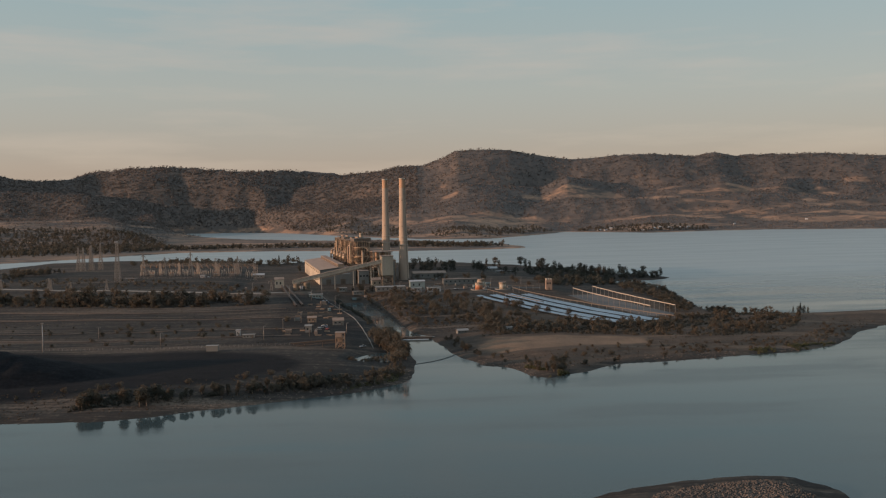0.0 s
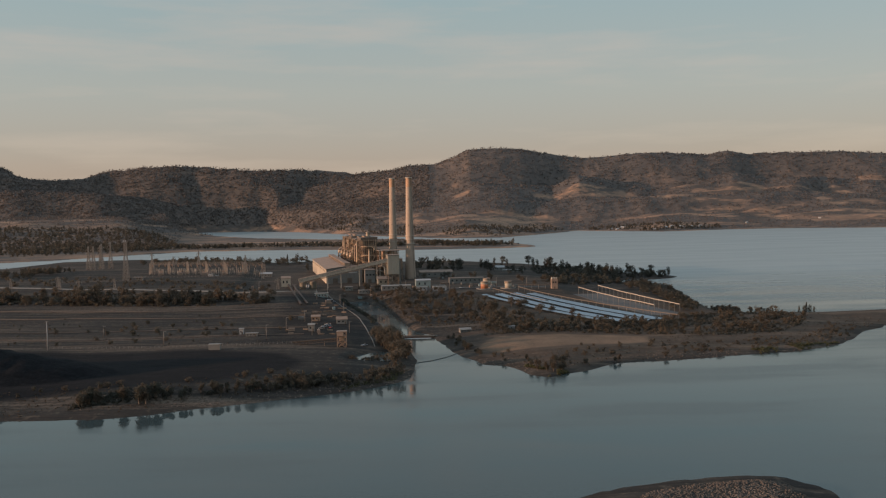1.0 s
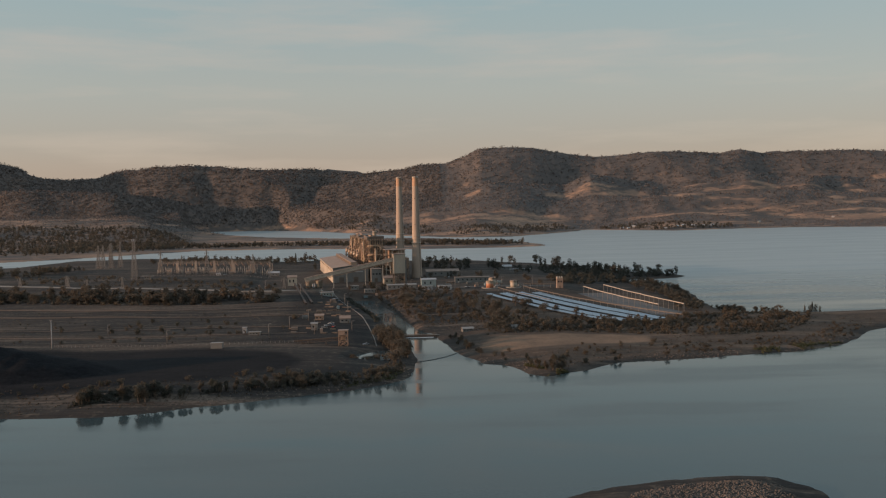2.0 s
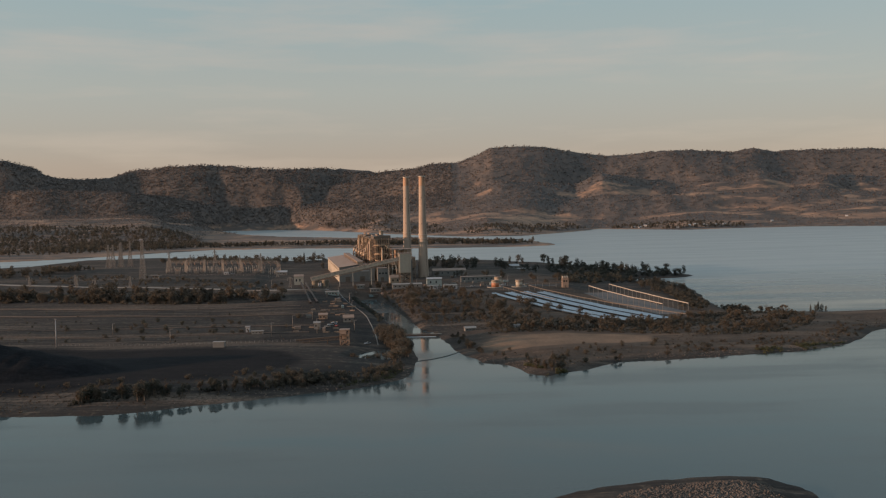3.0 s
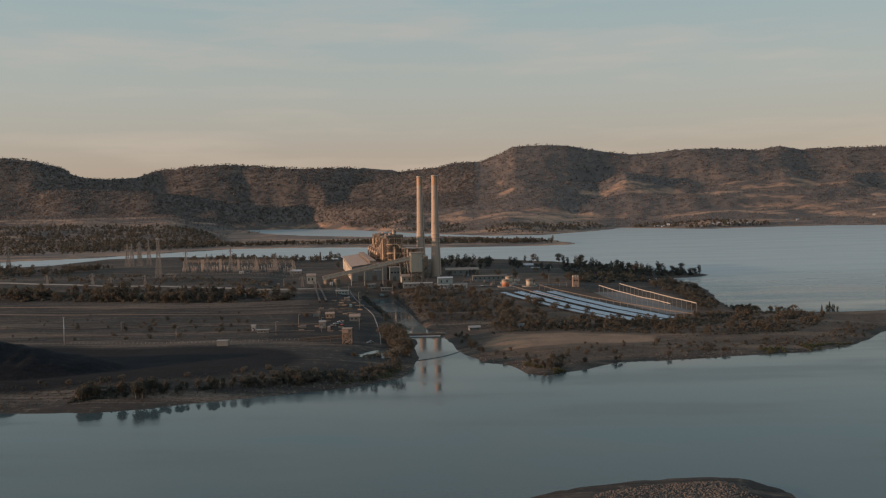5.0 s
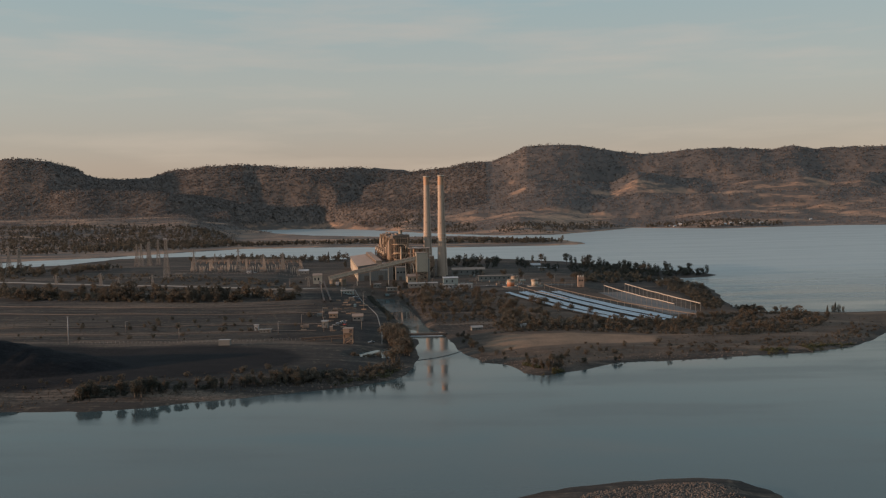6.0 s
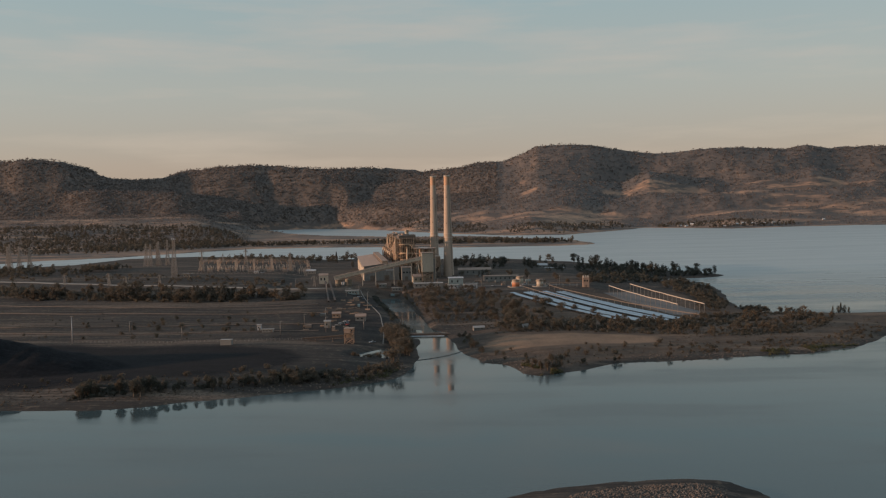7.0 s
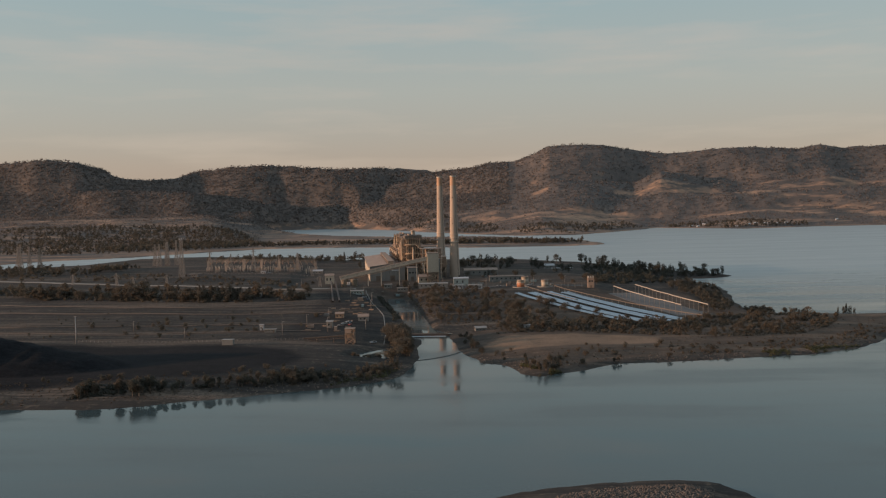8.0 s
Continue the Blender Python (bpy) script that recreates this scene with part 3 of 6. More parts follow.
    bm = bmesh.new()
    box(bm, 24, 34, 4, 38, 14, 30)
    box(bm, 26, 32, 8, 34, 30, 38)
    part("air_heater", bm, STEEL, c)


for k in range(4):
    boiler_unit(k)
vent = thing("vent_stack", at_station(60, 50, 55.6), "short pale steel vent stack on the roof", "vent stack")
part("shell", lathe(bmesh.new(), [(2.6, 0), (2.6, 6), (2.9, 6), (2.9, 6.6), (2.2, 6.6), (2.2, 2)], 20, False), DUCT, vent)
part("base", lathe(bmesh.new(), [(3.2, 0), (3.2, 0.6), (2.6, 0.9)], 20), DARK_STEEL, vent)


def ribbed(along, across, h, z0, ribs, proud, axis):
    """A folded metal panel in one piece: it runs along x or y from along[0] to along[1], its ribs stand out to the low side."""
    (a, b), (front, back) = along, across
    line = [(a, front)]
    step = (b - a) / ribs
    for k in range(ribs):
        s = a + step * k
        line += [(s + step * 0.35, front), (s + step * 0.42, front - proud), (s + step * 0.58, front - proud), (s + step * 0.65, front)]
    line += [(b, front), (b, back), (a, back)]
    bm = bmesh.new()
    spot = (lambda s, d, z: (s, d, z)) if axis == "x" else (lambda s, d, z: (d, s, z))
    lo, hi = [bm.verts.new(spot(s, d, z0)) for s, d in line], [bm.verts.new(spot(s, d, h)) for s, d in line]
    n = len(line)
    for i in range(n):
        bm.faces.new((lo[i], lo[(i + 1) % n], hi[(i + 1) % n], hi[i]))
    bm.faces.new(hi), bm.faces.new(lo[::-1])
    bmesh.ops.recalc_face_normals(bm, faces=bm.faces)
    return bm


def turbine_hall():
    c = thing("turbine_hall", at_station(0, 0), "long cream turbine hall with a bleached metal roof", "turbine hall")
    W, L, H = 45.0, 240.0, 18.2
    # walls are panelled one bay at a time
    for k in range(20):
        v = k * L / 20
        part("wall_panel", ribbed((v + 0.05, v + L / 20 - 0.05), (0.0, 0.4), H, 0, 5, 0.15, "y"), CREAM, c)
        if k % 2:
            part("window", box(bmesh.new(), -0.38, -0.32, v + 2, v + 8.5, H - 4.2, H - 2.4), DULL_GLASS, c)
    # grey cladding paints in the end wall's shade; the sunward wall is cream
    for k in range(9):
        u = k * W / 9
        part("wall_panel", ribbed((u + 0.05, u + W / 9 - 0.05), (0.0, 0.4), H + 2.2 * (1 - abs(k - 4) / 5), 0, 3, 0.1, "x"), GREY_WALL, c, "end wall panel toned grey-green for its shade")
    part("rear_wall", box(bmesh.new(), 0, W, L - 0.4, L, 0, H), GREY_WALL, c)
    part("side_wall", box(bmesh.new(), W - 0.4, W, 0.4, L - 0.4, 0, H), GREY_WALL, c)
    for k in range(24):
        v0, v1 = -0.8 + k * (L + 1.6) / 24, -0.8 + (k + 1) * (L + 1.6) / 24 - 0.12
        bm = bmesh.new()
        for a, b, z0, z1 in ((-0.9, W / 2, H, H + 2.8), (W / 2, W + 0.9, H + 2.8, H)):
            vs = [bm.verts.new(p) for p in ((a, v0, z0), (b, v0, z1), (b, v1, z1), (a, v1, z0), (a, v0, z0 + 0.3), (b, v0, z1 + 0.3), (b, v1, z1 + 0.3), (a, v1, z0 + 0.3))]
            for f in ((3, 2, 1, 0), (4, 5, 6, 7), (0, 1, 5, 4), (1, 2, 6, 5), (2, 3, 7, 6), (3, 0, 4, 7)):
                bm.faces.new([vs[i] for i in f])
        part("roof_panel", bm, ROOFING, c)
    for k in range(8):
        v = 8 + k * 28.5
        m = part("roof_monitor", box(bmesh.new(), 24, 31, v, v + 27.5, H + 1.5, H + 6.2), STEEL, c, "raised ridge ventilator")
        part("louvre", box(bmesh.new(), 23.8, 24.0, v + 0.6, v + 26.9, H + 3.4, H + 5.6), DARK_STEEL, m)
        part("cap", box(bmesh.new(), 23.4, 31.6, v - 0.1, v + 27.6, H + 6.2, H + 6.6), ROOFING, m)
    for u in (8, 26):
        part("roller_door", box(bmesh.new(), u, u + 6, -0.35, -0.22, 0, 6.5), DARK_STEEL, c)
    part("sign_band", box(bmesh.new(), 28, 38, -0.35, -0.18, 12.6, 13.8), WHITE, c, "faded pale lettering band")
    part("gutter", box(bmesh.new(), -1.2, -0.9, -0.8, L + 0.8, H - 0.1, H + 0.25), GALV, c)


turbine_hall()

for k in range(5):
    c = thing("deaerator", at_station(39.5, 62 + 37 * k, 18.5), "tan deaerator tank on a steel frame", "tank", "deaerators")
    part("vessel", tube(bmesh.new(), [(0, 0, 11), (0, 16, 11)], 2.1, 16), TAN, c)
    part("head_tank", tube(bmesh.new(), [(0, 3, 14.5), (0, 12, 14.5)], 1.3, 14), STEEL, c)
    for v in (1, 8, 15):
        part("frame_leg", box(bmesh.new(), -2.2, -1.6, v - 0.3, v + 0.3, 0, 10.5), STEEL, c)
        part("frame_leg", box(bmesh.new(), 1.6, 2.2, v - 0.3, v + 0.3, 0, 10.5), STEEL, c)
    part("pipe", tube(bmesh.new(), [(-1, 20, 3), (-1, 20, 13), (2, 24, 16), (7, 24, 16)], 0.6, 10), TAN, c)
    part("deck", box(bmesh.new(), -3.2, 3.2, -1, 18, 5, 5.3), DARK_STEEL, c)

annex = thing("annex", at_station(47.5, -8), "square grey annex beside the turbine hall", "annex")
part("wall", box(bmesh.new(), 0, 13, 0, 22, 0, 16), GREY_WALL, annex)
part("roof", box(bmesh.new(), -0.4, 13.4, -0.4, 22.4, 16, 16.5), ROOFING, annex)
part("door", box(bmesh.new(), 4, 8, -0.15, -0.02, 0, 5), DARK_STEEL, annex)
for k in range(3):
    part("window", box(bmesh.new(), 1.5 + 4 * k, 4 + 4 * k, -0.12, -0.02, 9, 11), DULL_GLASS, annex)


def precipitator():
    c = thing("dust_filter", at_station(83, 28), "rust-brown dust filter casing on steel legs", "dust filter", "filters")
    for i in range(3):
        for j in range(4):
            part("leg", box(bmesh.new(), i * 9 - 0.3, i * 9 + 0.3, j * 11 - 0.3, j * 11 + 0.3, 0, 13), STEEL, c)
    for i in range(2):
        for j in range(3):
            bm = bmesh.new()
            bmesh.ops.create_cone(bm, cap_ends=True, segments=4, radius1=0.8, radius2=5.6, depth=7, matrix=Matrix.Translation((4.5 + 9 * i, 5.5 + 11 * j, 9.5)) @ Matrix.Rotation(radians(45), 4, "Z"))
            part("hopper", bm, DARK_STEEL, c)
    bm = box(bmesh.new(), -0.5, 18.5, -0.5, 33.5, 13, 27)
    for k in range(9):
        box(bm, -0.8, -0.5, 0.5 + 4 * k, 0.9 + 4 * k, 13, 27)
        box(bm, 0.4 + 2.1 * k, 0.8 + 2.1 * k, -0.8, -0.5, 13, 27)
    part("casing", bm, STEEL, c)
    bm = bmesh.new()
    rail(bm, -0.5, 18.5, -0.5, 33.5, 27)
    part("handrail", bm, DARK_STEEL, c)
    part("outlet_duct", box(bmesh.new(), 18.5, 21.5, 14, 22, 15, 22), DUCT, c)
    return c


first = precipitator()
for k in range(1, 4):
    copy_thing(first, at_station(83, 28 + 52 * k))


def frame_tower(c, w, d, z0, z1, bays, size=0.4, material=STEEL):
    """Open steel trestle as parts of c: four legs, and a bracing panel a side."""
    corners = [(-w / 2, -d / 2), (w / 2, -d / 2), (w / 2, d / 2), (-w / 2, d / 2)]
    for x, y in corners:
        part("leg", box(bmesh.new(), x - size / 2, x + size / 2, y - size / 2, y + size / 2, z0, z1), material, c)
    for k in range(4):
        a, b = corners[k], corners[(k + 1) % 4]
        for i in range(bays):
            za, zb = z0 + (z1 - z0) * i / bays, z0 + (z1 - z0) * (i + 1) / bays
            for p, q in (((*a, za), (*b, zb)), ((*b, za), (*a, zb)), ((*a, zb), (*b, zb))):
                part("brace", bar(bmesh.new(), p, q, size * 0.62), material, c)


rack = thing("boiler_steel_frame", at_station(68, 2), "open steel frame with floors below the boilers", "steel frame")
for x in (0, 8, 16, 24):
    for y in (0, 9, 18):
        part("column", box(bmesh.new(), x - 0.4, x + 0.4, y - 0.4, y + 0.4, -0.4, 39), DUCT if y == 0 else STEEL, rack)
for z in (7, 13, 19, 25, 32):
    part("floor", box(bmesh.new(), -1, 25, -1, 19, z, z + 0.4), STEEL, rack)
    bm = bmesh.new()
    rail(bm, -1, 25, -1, 19, z + 0.4)
    part("handrail", bm, DUCT, rack)
rng = random.Random(19)
for k in range(15):
    x, y, z = rng.uniform(1, 18), rng.uniform(2, 12), (0.0, 7.4, 13.4, 19.4, 25.4, 32.4)[k % 6]
    part("vessel", box(bmesh.new(), x, x + rng.uniform(3, 6), y, y + 4, z, z + rng.uniform(2, 4.6)), (DUCT, TAN, DARK_STEEL)[k % 3], rack)
# solid boxes added high in the frame to cast shade on the near chimney
for x in (8, 16):
    part("hopper", box(bmesh.new(), x - 3.4, x + 3.4, 3, 16, 26, 38), STEEL, rack)
part("roof", box(bmesh.new(), -1.5, 25.5, -1.5, 19.5, 39, 39.5), ROOFING, rack)

BIN = (-45.0, 1040.0)
tower = thing("transfer_tower", Matrix.Translation((*BIN, FLOOR_Z)) @ Matrix.Rotation(radians(10.2), 4, "Z"), "cream ribbed coal transfer tower on steel legs", "tower")
frame_tower(tower, 12.5, 11, -0.5, 15, 3, 0.7)
part("core", box(bmesh.new(), -6.6, 7, -5.6, 6, 14.5, 37), CREAM, tower)
for k in range(3):
    part("cladding_panel", ribbed((-7 + 14 / 3 * k, -7 + 14 / 3 * (k + 1) - 0.1), (-6.0, -5.62), 37, 14.5, 4, 0.25, "x"), CREAM, tower)
    part("cladding_panel", ribbed((-5.6 + 11.6 / 3 * k, -5.6 + 11.6 / 3 * (k + 1) - 0.1), (-7.0, -6.62), 37, 14.5, 4, 0.25, "y"), CREAM, tower)
part("roof", box(bmesh.new(), -7.4, 7.4, -6.4, 6.4, 37, 37.6), ROOFING, tower)
part("skirt", box(bmesh.new(), -6, 6, -5, 5, 11.5, 14.5), DARK_STEEL, tower)
part("stair_cage", box(bmesh.new(), 7.0, 9.2, -2, 2, -0.5, 30), GREY_WALL, tower)
bm = bmesh.new()
tube(bm, [(-8, -3, 33), (-11, -3, 24), (-9.5, -3, 13)], 0.7, 10)
part("chute", bm, DUCT, tower)


def gallery(name, a, b, w, h, label, trestles, skin=None):
    """A covered conveyor from a to b with trestles under it."""
    a, b = Vector(a), Vector(b)
    way = b - a
    flat = math.atan2(way.y, way.x)
    c = thing(name, Matrix.Translation(a) @ Matrix.Rotation(flat, 4, "Z"), label, "conveyor")
    run, up = math.hypot(way.x, way.y), way.z
    slope = Matrix.Rotation(-math.atan2(up, run), 4, "Y")
    L = way.length
    n = max(4, int(L / 6))
    for k in range(n):
        x0, x1 = L * k / n, L * (k + 1) / n - 0.12
        p = part("housing", box(bmesh.new(), x0, x1, -w / 2, w / 2, 0, h, slope), skin or CREAM, c)
        part("window", box(bmesh.new(), x0 + 1, x1 - 1, -w / 2 - 0.06, -w / 2 - 0.01, h * 0.58, h * 0.7, slope), skin or GREY_WALL, p)
        if skin is None:
            lo, hi = slope @ Vector((x0, -w / 2 - 0.2, 0.3)), slope @ Vector(((x0 + x1) / 2, -w / 2 - 0.2, h - 0.3))
            part("side_brace", bar(bmesh.new(), lo, hi, 0.22), DUCT, p)
            part("side_brace", bar(bmesh.new(), hi, slope @ Vector((x1, -w / 2 - 0.2, 0.3)), 0.22), DUCT, p)
    part("roof", box(bmesh.new(), -0.3, L + 0.3, -w / 2 - 0.3, w / 2 + 0.3, h + 0.004, h + 0.35, slope), skin or ROOFING, c)
    bm = bmesh.new()
    for s in (-w / 2, w / 2):
        bar(bm, slope @ Vector((0, s, -1.5)), slope @ Vector((L, s, -1.5)), 0.35)
        for k in range(n):
            bar(bm, slope @ Vector((L * k / n, s, -1.5)), slope @ Vector((L * (k + 0.5) / n, s, 0)), 0.2)
            bar(bm, slope @ Vector((L * (k + 0.5) / n, s, 0)), slope @ Vector((L * (k + 1) / n, s, -1.5)), 0.2)
    part("truss", bm, skin or STEEL, c)
    for f in trestles:
        x, z = run * f, up * f
        base = ground_z(*(a + way * f)[:2]) - a.z - 0.5
        bm = bmesh.new()
        for s in (-w / 2, w / 2):
            bar(bm, (x, s * 1.4, base), (x, s * 0.8, z - 1.2), 0.8 if skin is None else 0.3)
        q = part("trestle", bm, skin or DUCT, c)
        bm = bmesh.new()
        for j in range(3):
            za, zb = base + (z - base) * j / 3, base + (z - 1.2 - base) * (j + 1) / 3
            bar(bm, (x, -w * 0.6, za), (x, w * 0.6, zb), 0.3)
        part("brace", bm, STEEL, q)


gallery("coal_conveyor", (-155, 1025, 20.5), (-51.5, 1036, 42.0), 4.6, 4.0, "long inclined cream conveyor gallery on tall trestles", (0.32, 0.47, 0.68, 0.88))


def silo(x, y, r, h):
    c = thing("silo", (x, y, FLOOR_Z - 0.3), "squat cream cylindrical silo under the conveyor", "silo", "silos")
    part("shell", lathe(bmesh.new(), [(r, 0), (r, h), (r + 0.25, h), (r + 0.25, h + 0.4)], 28), CREAM, c)
    part("roof", lathe(bmesh.new(), [(r + 0.2, h + 0.41), (0.8, h + 1.8)], 28), ROOFING, c)
    for k in range(3):
        z = h * (k + 1) / 4
        part("hoop", lathe(bmesh.new(), [(r, z), (r + 0.18, z), (r + 0.18, z + 0.3), (r, z + 0.3)], 28, False), GALV, c)


silo(-150.3, 1027, 4.3, 8.2)
silo(-139.0, 1027, 4.3, 8.2)
for x, h in ((-145.9, 5.0), (-143.6, 5.0)):
    c = thing("small_tank", (x, 1023, FLOOR_Z - 0.2), "small white upright tank between two silos", "tank", "small tanks")
    part("shell", lathe(bmesh.new(), [(0.9, 0), (0.9, h), (0.5, h + 0.5)], 16), WHITE, c)
    part("foot_ring", lathe(bmesh.new(), [(1.1, 0), (1.1, 0.4), (0.9, 0.4)], 16, False), DARK_STEEL, c)


def house(name, x, y, w, d, h, label, category, wall=CREAM, roof=ROOFING, turn=0.0, gable=0.0, windows=3, door=True, overhang=0.5, z=None):
    """A small building: four walls, gabled or flat roof, windows with sills, a door."""
    z = (ground_z(x, y) if z is None else z) - 0.4
    h = h + 0.4
    c = thing(name, Matrix.Translation((x, y, z)) @ Matrix.Rotation(radians(turn), 4, "Z"), label, category)
    a, b = w / 2, d / 2
    for n_, bx in (("wall", (-a, a, -b, -b + 0.3)), ("wall", (-a, a, b - 0.3, b)), ("wall", (-a, -a + 0.3, -b + 0.3, b - 0.3)), ("wall", (a - 0.3, a, -b + 0.3, b - 0.3))):
        part(n_, box(bmesh.new(), *bx, 0, h), wall, c)
    o = overhang
    if gable:
        for s in (-1, 1):
            bm = bmesh.new()
            vs = [bm.verts.new(p) for p in ((-a - o, s * (b + o), h), (a + o, s * (b + o), h), (a + o, 0, h + gable), (-a - o, 0, h + gable))]
            up = [bm.verts.new(v.co + Vector((0, 0, 0.3))) for v in vs]
            bm.faces.new(vs[::-1]), bm.faces.new(up)
            for i in range(4):
                bm.faces.new((vs[i], vs[(i + 1) % 4], up[(i + 1) % 4], up[i]))
            part("roof_slope", bm, roof, c)
        for s in (-1, 1):
            bm = bmesh.new()
            x0 = s * (a - 0.15)
            vs = [bm.verts.new(p) for p in ((x0, -b + 0.1, h), (x0, b - 0.1, h), (x0, 0, h + gable))]
            ws = [bm.verts.new(v.co - Vector((s * 0.3, 0, 0))) for v in vs]
            bm.faces.new(vs), bm.faces.new(ws[::-1])
            for i in range(3):
                bm.faces.new((vs[i], ws[i], ws[(i + 1) % 3], vs[(i + 1) % 3]))
            part("gable_end", bm, wall, c)
    else:
        part("roof", box(bmesh.new(), -a - o, a + o, -b - o, b + o, h + 0.004, h + 0.4), roof, c)
    for k in range(windows):
        x0 = -a + w * (k + 0.6) / (windows + 0.6)
        ww = min(1.6, w / (windows + 1) * 0.55)
        q = part("window", box(bmesh.new(), x0 - ww / 2, x0 + ww / 2, -b - 0.05, -b - 0.01, h * 0.45, h * 0.75), DULL_GLASS, c)
        part("sill", box(bmesh.new(), x0 - ww / 2 - 0.1, x0 + ww / 2 + 0.1, -b - 0.1, -b - 0.01, h * 0.45 - 0.12, h * 0.45), WHITE, q)
    if door:
        part("door", box(bmesh.new(), a - w * 0.12 - 1.0, a - w * 0.12, -b - 0.08, -b - 0.01, 0.3, min(h * 0.8, 2.5)), DARK_STEEL, c)
    return c


house("transfer_house", -176, 1066, 11, 10, 10, "cream gabled transfer house at the conveyor belts", "building", CREAM, ROOFING, 8, 2.4, 2)
house("workshop", -10, 1012, 17, 12, 8.5, "pale teal metal workshop with a flat roof", "workshop", TEAL, WHITE, 5, 1.2, 2)
house("long_store", -41, 992, 33, 9, 4.5, "long low store with a dull grey roof", "store", GREY_WALL, GALV, 6, 1.0, 6)
house("site_office", 8, 975, 15, 7, 4.2, "dusty white flat-roofed site office", "office", WHITE, GALV, 6, 0, 5)
house("site_office", -12, 978, 12, 6, 3.6, "small white flat-roofed site hut", "office", WHITE, GALV, 4, 0, 3)
house("amenities_block", 44, 1062, 42, 10, 6.0, "long grey single-storey block with dark openings", "building", GREY_WALL, ROOFING, 4, 0, 7)
house("storage_hall", 10, 1168, 44, 20, 6.5, "wide grey-roofed storage hall among trees", "hall", GREY_WALL, ROOFING, 3, 2.5, 5)
house("cottage", 109, 1290, 14, 9, 4.5, "small cottage with a white hipped roof", "cottage", GREY_WALL, WHITE, 6, 2.6, 2)
house("open_shed", 126, 1262, 30, 6, 3.0, "low shed with a pale flat roof", "shed", GREY_WALL, WHITE, 2, 0, 2)
house("pump_house", -96, 1010, 9, 6, 4, "small grey pump house by the road", "pump house", GREY_WALL, GALV, 8, 0, 2)
house("pump_house", -78, 1002, 12, 6, 3.6, "low grey pump house by the road", "pump house", GREY_WALL, GALV, 8, 0, 3)
house("tank_shed", -57, 1060, 15, 12, 7, "cream curved-roof shed under the conveyor", "shed", CREAM, ROOFING, 10, 3.0, 2)


def storage_tank(x, y, r, h, shell, label):
    c = thing("storage_tank", (x, y, ground_z(x, y) - 0.4), label, "tank", "storage tanks")
    part("shell", lathe(bmesh.new(), [(r, 0), (r, h)], 32), shell, c)
    part("top_band", lathe(bmesh.new(), [(r + 0.06, h * 0.72), (r + 0.06, h), (r + 0.25, h), (r + 0.25, h + 0.3)], 32, False), DUCT, c, "pale upper band")
    part("roof", lathe(bmesh.new(), [(r, h + 0.02), (0.5, h + 1.0)], 32), ROOFING, c)
    post = mesh_of("post", box(bmesh.new(), -0.06, 0.06, -0.06, 0.06, 0, 1.1), GALV)
    for k in range(16):
        o = new("post", post)
        o.parent, o.location = c, (r * math.cos(math.pi * k / 8), r * math.sin(math.pi * k / 8), h)
    part("handrail", lathe(bmesh.new(), [(r - 0.06, h + 1.1), (r + 0.06, h + 1.1), (r + 0.06, h + 1.2), (r - 0.06, h + 1.2), (r - 0.06, h + 1.1)], 32, False), GALV, c)
    part("bund", lathe(bmesh.new(), [(r + 5, 0), (r + 5, 1.4), (r + 4.6, 1.4), (r + 4.6, 0)], 32, False), KERB, c, "low concrete bund wall")


storage_tank(59, 978, 4.2, 8.0, ORANGE, "squat orange storage tank with a pale top")
storage_tank(65, 1016, 4.2, 8.5, CREAM, "squat cream storage tank in a bund")
storage_tank(86, 980, 4.0, 7.5, CREAM, "squat cream storage tank with a rusty top")

c = thing("switch_tower", (136, 964, ground_z(136, 964) - 0.4), "narrow tan tower block with a finned roof", "tower")
part("wall", box(bmesh.new(), -3.4, 3.4, -3, 3, 0, 11), ROOFING, c)
for k in range(3):
    part("roof_fin", box(bmesh.new(), -3.2 + 2.5 * k, -1.9 + 2.5 * k, -2.6, 2.6, 11.004, 12.8), DUCT, c)
for k in range(2):
    part("window", box(bmesh.new(), -2.2 + 2.6 * k, -0.6 + 2.6 * k, -3.06, -3.01, 6.5, 8.5), DULL_GLASS, c)
part("door", box(bmesh.new(), -0.8, 0.8, -3.06, -3.01, 0.4, 2.8), DARK_STEEL, c)


# ---- solar field ----
def reflector_row(a, b, lines, width, label):
    """Long low lines of mirrors from a to b, side by side, each built of panels on legs."""
    a, b = Vector((*a, 0)), Vector((*b, 0))
    way = b - a
    n = int(way.length / 11)
    turn = math.atan2(way.y, way.x)
    c = thing("solar_reflector", Matrix.Translation((a.x, a.y, 0)) @ Matrix.Rotation(turn, 4, "Z"), label, "solar reflector", "solar field")
    side = Vector((-way.y, way.x, 0)).normalized()
    panel = mesh_of("mirror_panel", box(bmesh.new(), 0.1, way.length / n - 0.15, -width / 2, width / 2, -0.06, 0.06), MIRROR)
    leg = mesh_of("leg", box(bmesh.new(), -0.12, 0.12, -0.12, 0.12, -2.2, 0), GALV)
    for i in range(n):
        for j in range(lines):
            off = (j - (lines - 1) / 2) * (width + 0.7)
            p0 = a + way * (i / n) + side * off
            p1 = a + way * ((i + 1) / n) + side * off
            z0, z1 = ground_z(p0.x, p0.y) + 2.0, ground_z(p1.x, p1.y) + 2.0
            ob = new("mirror_panel", panel)
            ob.parent = c
            ob.matrix_local = Matrix.Translation((way.length * i / n, off, z0)) @ Matrix.Rotation(-math.atan2(z1 - z0, way.length / n), 4, "Y") @ Matrix.Rotation(radians(9 + 3 * j), 4, "X")
            if j == 0 or j == lines - 1:
                q = new("leg", leg)
                q.parent = c
                q.matrix_local = Matrix.Translation((way.length * i / n, off, z0))


